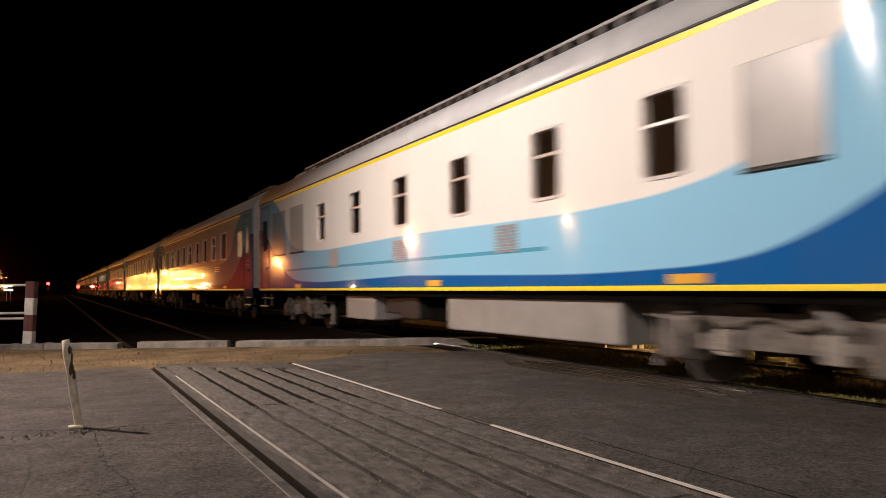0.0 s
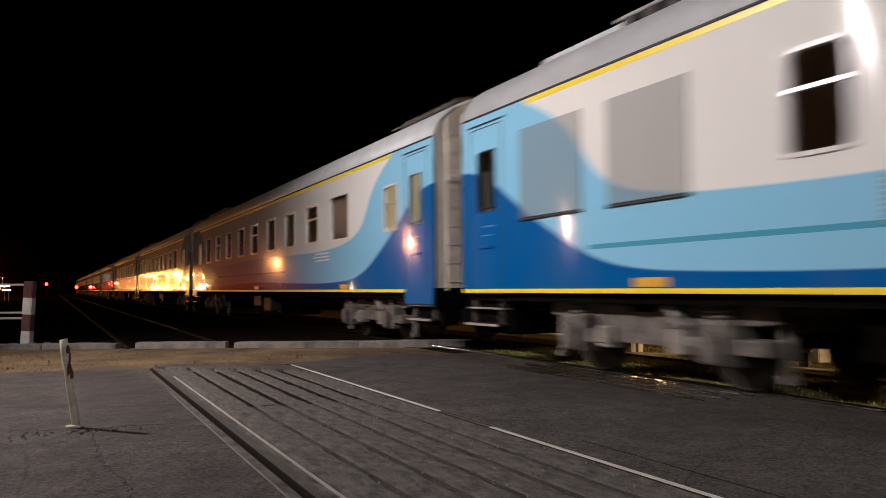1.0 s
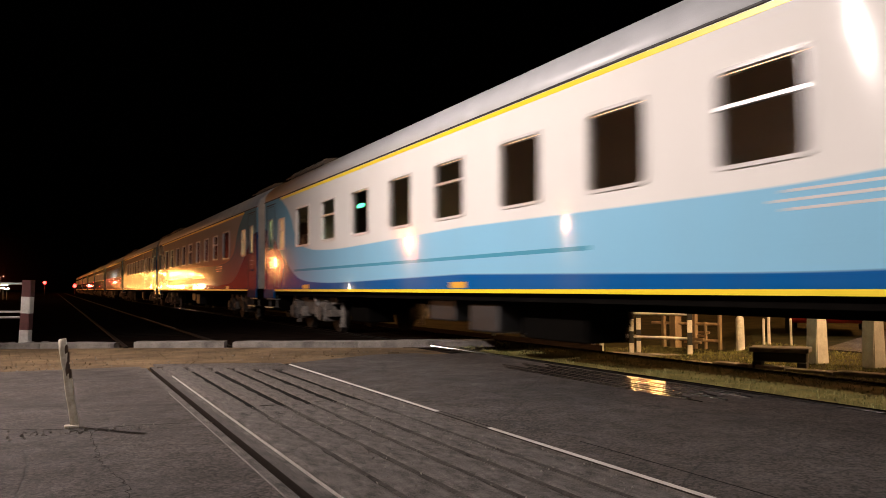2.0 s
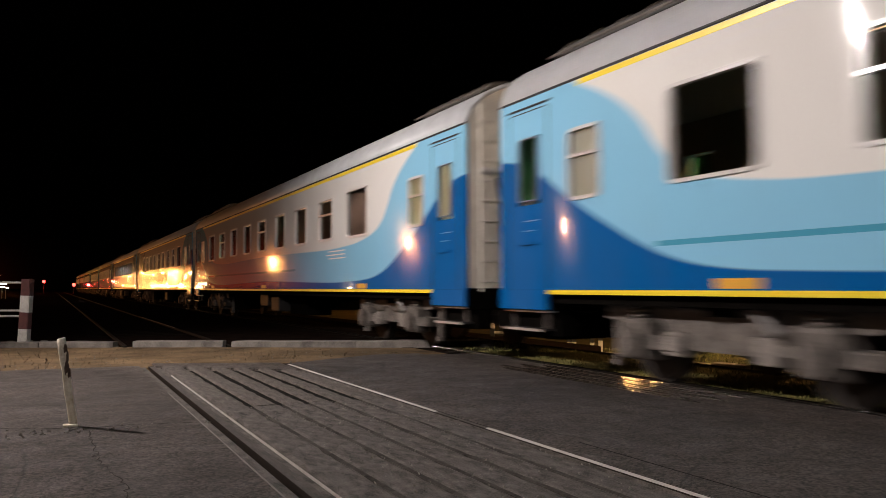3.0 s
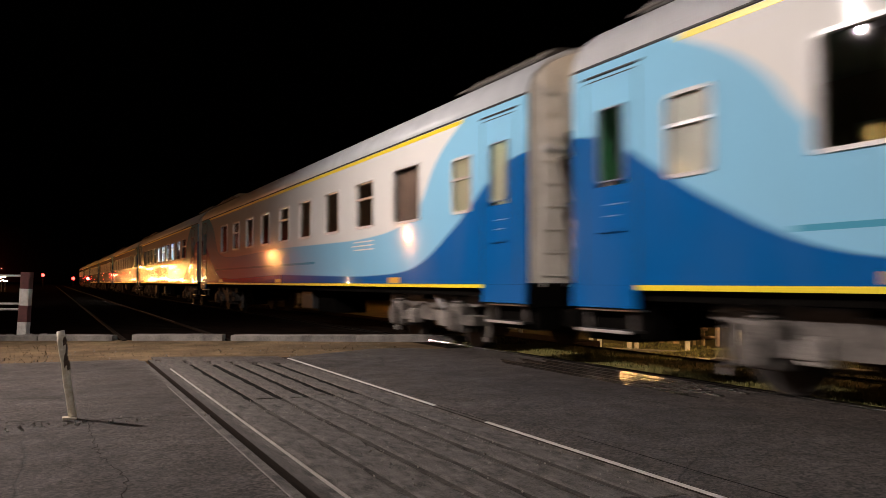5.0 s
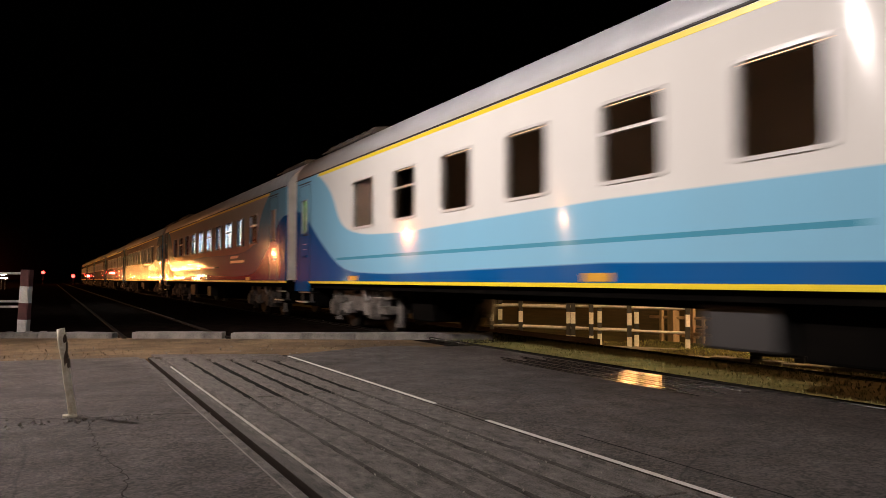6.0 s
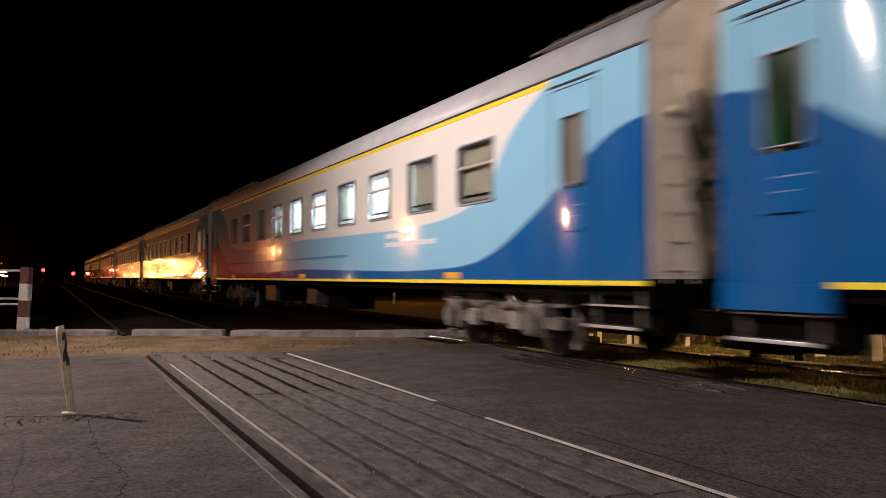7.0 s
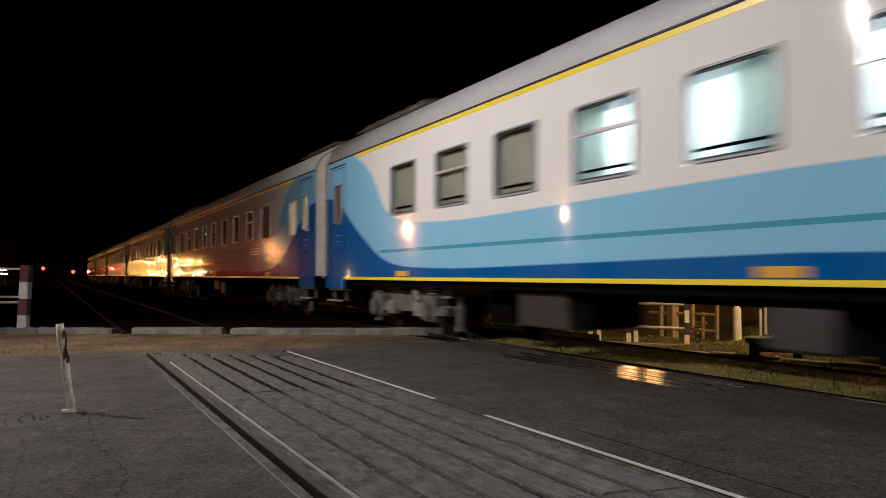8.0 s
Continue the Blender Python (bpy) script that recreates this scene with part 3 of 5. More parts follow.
            window_kit(coach, cache, s, d, 2.62, 0.50, 0.88, False, M_GREENGLASS if d > 5 and kind == "sleeper" else M_FROST if kind == "sleeper" else M_DIMFROST if kind == "lit" else M_GLASS, M_BLACK if kind == "service" else M_SEALGREY, 0.012)
        for y, z, w, h, barred, m in windows:
            window_kit(coach, cache, s, y, z, w, h, barred, m, M_SEALGREY if kind == "lit" else M_FRAME, 0.026 if kind == "lit" else 0.04)
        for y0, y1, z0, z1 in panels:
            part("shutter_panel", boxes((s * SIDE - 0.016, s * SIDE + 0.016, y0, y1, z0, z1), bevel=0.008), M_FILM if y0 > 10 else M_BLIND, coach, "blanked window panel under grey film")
            part("panel_sill", boxes((s * SIDE - 0.03, s * SIDE + 0.03, y0, y1, z0 - 0.04, z0 - 0.005), bevel=0.006), M_BLACK, coach)
        for y, z, w, h in vents:
            bm = bmesh.new()
            for i in range(9):
                zz = z - h / 2 + h * (i + 0.5) / 9
                box(bm, s * SIDE - 0.015, s * SIDE + 0.015, y - w / 2, y + w / 2, zz - h / 32, zz + h / 32)
            part("louvre_grille", bm, M_BLIND, coach, "brownish grey louvred vent grille")
        # orange marker plates on the sill
        for y in (start + 4.55, 12.9, LENGTH - 4.3):
            part("marker_plate", boxes((s * SIDE - 0.008, s * SIDE + 0.008, y - 0.27, y + 0.27, 1.045, 1.145), bevel=0.004), M_ORANGE, coach, "orange-yellow sill plate")
        if kind == "lit":
            for z, y0, y1 in ((1.665, 5.15, 7.35), (1.825, 6.1, 7.35)):
                part("lettering_bar", boxes((s * SIDE - 0.003, s * SIDE + 0.003, y0, y1, z - 0.042, z + 0.042)), M_LETTERROW, coach, "row of white lettering")
        elif kind != "service":
            for i in range(3):
                part("lettering_bar", boxes((s * SIDE - 0.003, s * SIDE + 0.003, 5.6, 6.7 + 0.15 * (i % 2), 1.70 + i * 0.08, 1.725 + i * 0.08)), M_FRAME, coach, "line of small white lettering")
    part("roof", roof_mesh(start), M_ROOF, coach, "light grey rounded steel roof", smooth=True)
    for y, at in ((start, Matrix.Translation((0, start, 0))), (LENGTH, Matrix.Translation((0, LENGTH, 0)) @ Matrix.Rotation(radians(180), 4, "Z"))):
        part("end_wall", end_wall_mesh(0.06), M_END, coach, "dusty beige-grey end wall", at @ Matrix.Translation((0, 0.004, 0)))
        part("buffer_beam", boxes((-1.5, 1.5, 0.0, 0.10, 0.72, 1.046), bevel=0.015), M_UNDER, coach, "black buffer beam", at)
        part("bellows", bellows_mesh(), M_END, coach, "dusty beige folded gangway bellows", at)
        bm = bmesh.new()
        for q in (-1.32, -0.95):
            rod(bm, (q, -0.06, 1.0), (q, -0.06, 3.9), 0.016, 8)
        for i in range(9):
            rod(bm, (-1.32, -0.06, 1.15 + i * 0.31), (-0.95, -0.06, 1.15 + i * 0.31), 0.013, 8)
        part("end_ladder", bm, M_END, coach, "", at)
        for row in ((0.78, 1.06, -0.10, 0, 1.5, 2.0), (0.8, 1.2, -0.08, 0, 2.3, 2.6), (-0.92, -0.76, -0.16, 0, 2.35, 2.75), (-0.95, -0.75, -0.14, 0, 1.9, 2.15)):
            part("junction_box", boxes(row, bevel=0.02), M_HOSE, coach, "dark grimy junction box", at)
        for q, z in ((-0.86, 2.5), (-0.80, 2.2), (-0.94, 2.0), (-1.02, 2.75), (-0.90, 3.1), (-0.82, 2.85), (0.84, 2.3), (0.92, 1.9), (1.02, 2.6), (0.9, 3.0), (1.12, 2.2)):
            pts = [Vector((q, -0.06 - 0.46 * math.sin(math.pi * i / 10 * 0.5), z - 0.55 * math.sin(math.pi * i / 10) - 0.02 * i)) for i in range(11)]
            part("jumper_cable", tube(pts, 0.034), M_HOSE, coach, "sagging dusty brown jumper cable", at)
        bm = boxes((-0.13, 0.13, -0.62, 0.3, 0.74, 1.0), (-0.19, 0.19, -0.53, -0.32, 0.70, 1.04), bevel=0.03)
        part("coupler", bm, M_UNDER, coach, "", at)
        part("draw_gear", boxes((-1.05, 1.05, -0.50, -0.02, 0.46, 0.70), (-0.6, 0.6, -0.52, -0.02, 0.30, 0.48), bevel=0.03), M_UNDER, coach, "black draw gear between the coaches", at)
        for q in (-0.72, 0.72):
            part("brake_hose", tube([Vector((q, -0.05 - 0.045 * k, 0.80 - 0.42 * math.sin(math.pi * k / 11))) for k in range(11)], 0.028), M_HOSE, coach, "", at)
        for q, z in ((-1.30, 2.86), (0.72, 2.80)):
            coil = bmesh.new()
            for k in range(12):
                bmesh.ops.create_cone(coil, cap_ends=True, segments=12, radius1=0.05, radius2=0.04, depth=0.045, matrix=Matrix.Translation((q + 0.05 * k, -0.07, z)) @ Matrix.Rotation(radians(90), 4, "Y"))
            part("ribbed_conduit", coil, M_ALU, coach, "bright ribbed metal conduit", at)
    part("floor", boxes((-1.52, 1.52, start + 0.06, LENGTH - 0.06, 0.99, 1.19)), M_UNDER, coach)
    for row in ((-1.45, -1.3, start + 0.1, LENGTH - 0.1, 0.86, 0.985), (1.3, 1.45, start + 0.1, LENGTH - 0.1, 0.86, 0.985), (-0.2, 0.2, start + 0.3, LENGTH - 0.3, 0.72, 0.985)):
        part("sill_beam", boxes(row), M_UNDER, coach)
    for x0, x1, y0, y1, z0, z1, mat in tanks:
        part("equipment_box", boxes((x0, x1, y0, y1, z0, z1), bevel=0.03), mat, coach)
    if kind != "service":
        for y0, y1, top in ((0.5, 2.9, 4.44), (LENGTH - 3.7, LENGTH - 0.5, 4.46)):
            half = [(0.92, 4.18), (0.89, top - 0.10), (0.80, top - 0.03), (0.6, top)]
            part("roof_unit", prism(half + [(-x, z) for x, z in half[::-1]], y0, y1), M_AC, coach, "dark grey rooftop air-conditioning unit")
            for i in range(6):
                yy = y0 + 0.2 + i * (y1 - y0 - 0.4) / 5
                rib = [(x + 0.018, z + 0.018) for x, z in half]
                part("roof_unit_rib", prism(rib + [(-x, z) for x, z in rib[::-1]], yy - 0.03, yy + 0.03), M_BOGIE, coach)
            for q in (-1.0,):
                part("roof_pipe", tube([Vector((q, y0 - 0.35 + 0.1 * k, 4.27)) for k in range(int((y1 - y0 + 0.6) / 0.1))], 0.02, 6), M_BOGIE, coach)
    else:
        for s in (-1, 1):
            bm = bmesh.new()
            rod(bm, (s * 0.98, 4.9, 4.335), (s * 0.98, 22.4, 4.335), 0.022, 8)
            part("roof_rail", bm, M_ALU, coach, "pale metal rail along the roof")
            stay = None
            for i in range(44):
                at = Matrix.Translation((s * 0.98, 5.0 + i * 0.4, 4.2))
                if stay is None:
                    stay = part("rail_stay", boxes((-0.012, 0.012, -0.09, 0.09, -0.02, 0.125)), M_AC, coach, "", at)
                else:
                    again(stay, coach, at)
        part("roof_unit", boxes((-0.7, 0.7, 22.6, 24.6, 4.2, 4.46), bevel=0.08), M_ROOF, coach)
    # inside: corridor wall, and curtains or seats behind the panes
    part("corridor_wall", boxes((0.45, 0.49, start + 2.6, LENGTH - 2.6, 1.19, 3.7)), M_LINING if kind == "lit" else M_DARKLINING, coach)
    if kind == "lit":
        for x in (-0.85, 0.0):
            part("ceiling_light", boxes((x - 0.09, x + 0.09, 2.8, LENGTH - 2.8, 3.50, 3.54)), M_LIGHT, coach, "long lit ceiling tube")
        for y, z, w, h, barred, m in windows[:1] + windows[-3:]:
            part("roller_blind", boxes((-SIDE + 0.10, -SIDE + 0.104, y - w / 2, y + w / 2, z - h / 2, z + h / 2)), M_WARMBLIND, coach, "drawn olive-grey roller blind")
        y, z, w, h = windows[1][:4]
        part("compartment_panel", boxes((-SIDE + 0.150, -SIDE + 0.160, y - w / 2 - 0.12, y + w / 2 + 0.04, z - h / 2 - 0.04, z + h / 2 + 0.04)), M_WARMBLIND, coach, "olive-grey panel behind the pane")
        for i, (y, z, w, h, barred, m) in enumerate(windows[2:-3]):
            far_side = i % 3 != 1
            cover = (0.42, 0.30, 0.38, 0.55)[i % 4]
            y0, y1 = (y - w / 2, y - w / 2 + w * cover) if far_side else (y + w / 2 - w * cover, y + w / 2)
            bm = bmesh.new()
            cols = []
            for k in range(25):
                xx = -SIDE + 0.125 + 0.012 * math.sin(k * 1.3 + i)
                yy = y0 + (y1 - y0) * k / 24
                cols.append([bm.verts.new((xx + dx, yy, zz)) for dx, zz in ((0, z - h / 2 + 0.02), (0, z + h / 2), (0.005, z + h / 2), (0.005, z - h / 2 + 0.02))])
            for a, b in zip(cols, cols[1:]):
                for k in range(4):
                    bm.faces.new((a[k], a[(k + 1) % 4], b[(k + 1) % 4], b[k]))
            bmesh.ops.recalc_face_normals(bm, faces=bm.faces)
            part("curtain", bm, M_SHEER, coach, "pale mint curtain drawn to one side", smooth=True)
        for y, z, w, h, barred, m in windows:
            for zz in (z + h / 2 - 0.035, z - h / 2 + 0.035):
                part("window_seal", boxes((-SIDE - 0.002, -SIDE + 0.03, y - w / 2 + 0.05, y + w / 2 - 0.05, zz - 0.022, zz + 0.022), bevel=0.005), M_BLACK, coach, "black rubber window seal")
            part("inner_rail", boxes((-SIDE + 0.07, -SIDE + 0.09, y - w / 2 + 0.03, y + w / 2 - 0.03, z - h * 0.34 - 0.016, z - h * 0.34 + 0.016), bevel=0.004), M_UNDER, coach, "dark rail across the pane")
        # unseen screens added to keep the tubes' light out of the vestibules
        for q in (2.66, LENGTH - 2.66):
            part("bulkhead", boxes((-1.42, 1.42, q - 0.02, q + 0.02, 1.19, 3.56)), M_LINING, coach)
        part("luggage_rack", boxes((-1.40, -1.05, 2.8, LENGTH - 2.8, 3.10, 3.13), bevel=0.008), M_ALU, coach)
        seat = None
        for i in range(18):
            y = 3.4 + i * 1.06
            at = Matrix.Translation((0, y, 0))
            if seat is None:
                bm = boxes((-1.38, -0.42, 0, 0.16, 1.62, 2.22), (-1.38, -0.42, 0.0, 0.5, 1.55, 1.68), (-1.30, -0.50, 0.1, 0.35, 1.19, 1.56), bevel=0.05)
                seat = part("seat", bm, M_SEAT, coach, "blue cloth double seat", at)
            else:
                again(seat, coach, at)
    else:
        blind = None
        for y, z, w, h, barred, m in windows:
            if m is M_GLASS and w > 1.1 and (y < 20 or "windowless" in label):
                at = Matrix.Translation((-SIDE + 0.11, y, z))
                if blind is None:
                    bm = bmesh.new()
                    cols = []
                    for i in range(61):
                        yy = -0.64 + 1.28 * i / 60
                        xx = 0.016 * math.sin(i * 1.15) + 0.008 * math.sin(i * 0.37)
                        cols.append([bm.verts.new((xx + dx, yy, zz)) for dx, zz in ((0, -0.52), (0, 0.52), (0.006, 0.52), (0.006, -0.52))])
                    for a, b in zip(cols, cols[1:]):
                        for k in range(4):
                            bm.faces.new((a[k], a[(k + 1) % 4], b[(k + 1) % 4], b[k]))
                    blind = part("curtain", bm, M_CURTAIN, coach, "drawn brown pleated curtain", at, smooth=True)
                else:
                    again(blind, coach, at)
        # added glowing strip that lifts the dark windows to brown
        part("night_light", boxes((-0.62, -0.5, 4.0, LENGTH - 4.0, 3.4, 3.44)), M_FILLGLOW, coach, "added warm glow that browns the dark windows")
        if kind == "sleeper":
            part("vestibule_wall", boxes((-1.42, 0.45, 2.45, 2.49, 1.19, 3.5)), M_LINING, coach)
            part("vestibule_light", boxes((-0.9, -0.5, 0.6, 2.1, 3.46, 3.5), bevel=0.01), M_DIMLIGHT, coach, "lit vestibule ceiling lamp")
            if "windowless" not in label:
                part("corridor_sign", boxes((-0.9, -0.86, 18.9, 19.25, 2.90, 2.98), bevel=0.004), M_GREENSIGN, coach, "small green lit corridor sign")
    add_bogies(coach, start)
    return coach


WZ, WH = 2.62, 0.94
SLEEPER = [(4.85, WZ, 1.25, 1.0, False, M_GLASS)] + [(y, WZ, 1.04, WH, i % 3 == 0, M_GLASS) for i, y in enumerate((6.95, 9.0, 11.05, 13.2, 15.2, 17.3, 19.4))] + [(21.5, WZ, 1.2, 1.0, False, M_GLASS)]
END_WINDOWS = [(1.85, 2.55, 0.62, 0.86, True, M_FROST), (LENGTH - 1.95, 2.55, 0.62, 0.86, True, M_FROST)]
SEATED = [(3.8 + 1.93 * i, WZ, 1.12, WH, i % 2 == 0, M_GLASS) for i in range(10)]
SERVICE = [(y, 2.60, 0.66, 0.92, True, M_GLASS) for y in (7.25, 9.47, 11.9, 14.27, 16.7, 19.1)]
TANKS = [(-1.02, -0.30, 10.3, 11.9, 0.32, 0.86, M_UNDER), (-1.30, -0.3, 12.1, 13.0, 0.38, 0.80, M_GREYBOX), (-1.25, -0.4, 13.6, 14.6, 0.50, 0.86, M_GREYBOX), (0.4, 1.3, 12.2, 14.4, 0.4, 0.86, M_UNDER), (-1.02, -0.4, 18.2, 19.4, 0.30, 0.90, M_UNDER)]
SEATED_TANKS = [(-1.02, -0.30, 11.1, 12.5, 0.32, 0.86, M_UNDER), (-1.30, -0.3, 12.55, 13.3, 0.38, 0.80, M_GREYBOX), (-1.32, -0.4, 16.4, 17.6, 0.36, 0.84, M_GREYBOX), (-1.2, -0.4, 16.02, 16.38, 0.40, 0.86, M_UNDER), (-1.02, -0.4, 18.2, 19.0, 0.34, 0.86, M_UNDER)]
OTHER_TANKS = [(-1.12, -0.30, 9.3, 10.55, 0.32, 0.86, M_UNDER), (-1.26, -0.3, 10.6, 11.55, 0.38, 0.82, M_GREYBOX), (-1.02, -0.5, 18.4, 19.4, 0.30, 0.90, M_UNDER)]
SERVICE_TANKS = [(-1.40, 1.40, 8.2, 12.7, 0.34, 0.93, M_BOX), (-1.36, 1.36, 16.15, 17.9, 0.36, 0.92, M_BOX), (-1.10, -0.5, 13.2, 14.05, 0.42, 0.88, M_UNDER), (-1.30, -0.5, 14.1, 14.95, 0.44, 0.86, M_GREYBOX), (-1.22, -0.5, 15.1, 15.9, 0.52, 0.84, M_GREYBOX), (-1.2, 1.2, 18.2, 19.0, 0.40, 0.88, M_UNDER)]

service = make_coach("service", SERVICE, panels=[(20.6, 21.9, 1.98, 3.18), (22.4, 23.8, 1.98, 3.18), (5.3, 6.2, 2.08, 3.05)], vents=[(10.5, 1.70, 0.6, 0.4), (14.37, 1.70, 0.62, 0.4), (18.2, 1.70, 0.62, 0.4)], tanks=SERVICE_TANKS,
                     paint=coach_paint("service_paint", 2.4), doors=(3.12, LENGTH - 0.75), skirts=(True, False), start=2.4, label="white and blue service coach with narrow barred windows on the rails")
sleeper = make_coach("sleeper", SLEEPER + END_WINDOWS, tanks=TANKS, label="white and blue sleeping coach with dark curtained windows on the rails")
TURNED = [(LENGTH - y, z, w, h, barred, m) for y, z, w, h, barred, m in SLEEPER]
bare_ended = make_coach("sleeper", TURNED + END_WINDOWS[:1], tanks=OTHER_TANKS, label="white and blue sleeping coach with windowless rear on the rails")
seated = make_coach("lit", SEATED, tanks=SEATED_TANKS, doors=(1.32, LENGTH - 0.72), skirts=(False, True), label="white and blue seating coach with brightly lit windows on the rails")
coaches = [service, sleeper, copy_thing(sleeper, Matrix()), bare_ended, seated] + [copy_thing(sleeper if k % 2 else bare_ended, Matrix()) for k in range(5, 10)]


def front_of(k, t):
    """Where the front of coach k stands along the track at t seconds."""
    return -0.848 + PITCH * k - 13.63 * t - 0.0686 * t * t + 0.12 * math.exp(-((t - 4.4) / 0.6) ** 2)


for k, c in enumerate(coaches):
    c.location = (TRACK_X, front_of(k, 0), 0)


# ---- ground, road, rails ----
def asphalt(name):
    """Old asphalt: pale and dark chippings in a dark binder, broad stains, worn wheel paths and fine cracks."""
    m, t, bsdf, node = nodes_of(name)
    co = node("ShaderNodeTexCoord")

    def noise_of(scale, detail, rough=0.6):
        n = node("ShaderNodeTexNoise")
        n.inputs["Scale"].default_value, n.inputs["Detail"].default_value, n.inputs["Roughness"].default_value = scale, detail, rough
        t.links.new(co.outputs["Object"], n.inputs["Vector"])
        return n.outputs[0]

    def ranged(v, a, b, c, d):
        n = node("ShaderNodeMapRange")
        for slot, x in zip(("From Min", "From Max", "To Min", "To Max"), (a, b, c, d)):
            n.inputs[slot].default_value = x
        t.links.new(v, n.inputs["Value"])
        return n.outputs[0]

    def times(a, b, op="MULTIPLY"):
        n = node("ShaderNodeMath", op=op)
        t.links.new(a, n.inputs[0])
        t.links.new(b, n.inputs[1])
        return n.outputs[0]

    chips = node("ShaderNodeTexVoronoi")
    chips.inputs["Scale"].default_value = 60
    t.links.new(co.outputs["Object"], chips.inputs["Vector"])
    tone = node("ShaderNodeSeparateColor")
    t.links.new(chips.outputs["Color"], tone.inputs[0])
    stone = ranged(tone.outputs[0], 0.0, 1.0, 0.25, 2.0)
    broad = ranged(noise_of(0.5, 9, 0.72), 0.32, 0.68, 0.50, 1.55)
    small = ranged(noise_of(7.0, 9, 0.85), 0.32, 0.68, 0.50, 1.60)
    crack = node("ShaderNodeTexVoronoi")
    crack.feature = "DISTANCE_TO_EDGE"
    crack.inputs["Scale"].default_value = 0.55
    bent = node("ShaderNodeMix")
    bent.data_type = "RGBA"
    bent.inputs[0].default_value = 0.12
    wob = node("ShaderNodeTexNoise")
    wob.inputs["Scale"].default_value, wob.inputs["Detail"].default_value = 2.6, 6
    t.links.new(co.outputs["Object"], wob.inputs["Vector"])
    t.links.new(co.outputs["Object"], bent.inputs[6])
    t.links.new(wob.outputs["Color"], bent.inputs[7])
    t.links.new(bent.outputs[2], crack.inputs["Vector"])
    line = ranged(crack.outputs["Distance"], 0.0, 0.006, 0.35, 1.0)
    lum = times(times(times(stone, broad), small), line)
    ramp = node("ShaderNodeMix")
    ramp.data_type = "RGBA"
    t.links.new(ranged(lum, 0.0, 2.4, 0.0, 1.0), ramp.inputs[0])
    ramp.inputs[6].default_value, ramp.inputs[7].default_value = (0.009, 0.0078, 0.007, 1), (0.112, 0.094, 0.081, 1)
    t.links.new(ramp.outputs[2], bsdf.inputs["Base Color"])
    t.links.new(ranged(noise_of(3.0, 5), 0.3, 0.7, 0.62, 0.92), bsdf.inputs["Roughness"])
    bsdf.inputs["Specular IOR Level"].default_value = 0.25
    b = node("ShaderNodeBump")
    b.inputs["Strength"].default_value, b.inputs["Distance"].default_value = 0.7, 0.006
    t.links.new(lum, b.inputs["Height"])
    t.links.new(b.outputs[0], bsdf.inputs["Normal"])
    return m


M_ASPHALT = asphalt("asphalt")
M_CONCRETE = surface("old_concrete", (0.055, 0.049, 0.042), (0.25, 0.225, 0.195), 3.5, (0.75, 0.92), 0.35, 120)
# near-black and without gloss, so the ground beyond the kerb stays dark
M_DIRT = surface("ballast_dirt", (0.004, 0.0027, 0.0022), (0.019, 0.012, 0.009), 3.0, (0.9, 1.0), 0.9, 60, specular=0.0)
M_STRAW = surface("straw_dirt", (0.035, 0.025, 0.016), (0.24, 0.165, 0.092), 0.9, (0.9, 1.0), 0.8, 90, specular=0.04)
# grass near the rails; a darker copy serves the unlit verge
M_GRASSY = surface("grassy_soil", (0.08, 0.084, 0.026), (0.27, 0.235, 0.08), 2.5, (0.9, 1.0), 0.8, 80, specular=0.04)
M_PLANK = surface("worn_timber", (0.018, 0.016, 0.014), (0.165, 0.146, 0.128), 6.0, (0.75, 0.95), 0.6, 60, stretch=(4, 0.8, 4), specular=0.2)
M_RAIL = surface("rail_steel", (0.010, 0.0075, 0.006), (0.026, 0.019, 0.015), 9.0, (0.75, 0.9), 0.2, metal=0.0, specular=0.05)
M_PAVE = surface("polished_strip", (0.36, 0.33, 0.30), (0.55, 0.51, 0.46), 9.0, (0.15, 0.22), 0.05, metal=1.0)
M_WORNHEAD = surface("worn_rail_head", (0.38, 0.36, 0.33), (0.55, 0.52, 0.48), 10.0, (0.45, 0.65), 0.1, stretch=(3, 1, 3))
M_MUDPLANK = surface("mud_filled_timber", (0.012, 0.011, 0.010), (0.165, 0.148, 0.132), 4.5, (0.8, 0.95), 0.9, 55, stretch=(2.5, 1.2, 3), specular=0.2)
M_GRIT = surface("joint_grit", (0.014, 0.012, 0.011), (0.10, 0.09, 0.08), 2.0, (0.85, 0.95), 0.8, 60, specular=0.05)
M_CRACK = surface("dirt_in_crack", (0.010, 0.009, 0.008), (0.055, 0.047, 0.041), 30.0, (0.9, 1.0), 0.4, specular=0.02)
# near-black for the shade in the plank gaps, and for the asphalt seam
M_GAPDARK = surface("old_tar", (0.004, 0.004, 0.004), (0.026, 0.023, 0.021), 9.0, (0.9, 1.0), 0.4, specular=0.02)
M_SLEEPER = surface("sleeper_timber", (0.008, 0.007, 0.006), (0.020, 0.016, 0.012), 4.0, (0.85, 0.95), 0.5, 80, specular=0.0)


def sheet(name, corners, z, material, depth=0.0):
    bm = bmesh.new()
    depth = z + 0.52 if depth else 0.0
    top = [bm.verts.new((x, y, z)) for x, y in corners]
    bm.faces.new(top)
    if depth:
        low = [bm.verts.new((x, y, z - depth)) for x, y in corners]
        bm.faces.new(low[::-1])
        n = len(corners)
        for i in range(n):
            j = (i + 1) % n
            bm.faces.new((top[i], low[i], low[j], top[j]))
    bmesh.ops.recalc_face_normals(bm, faces=bm.faces)
    return mesh_object(name, bm, material)


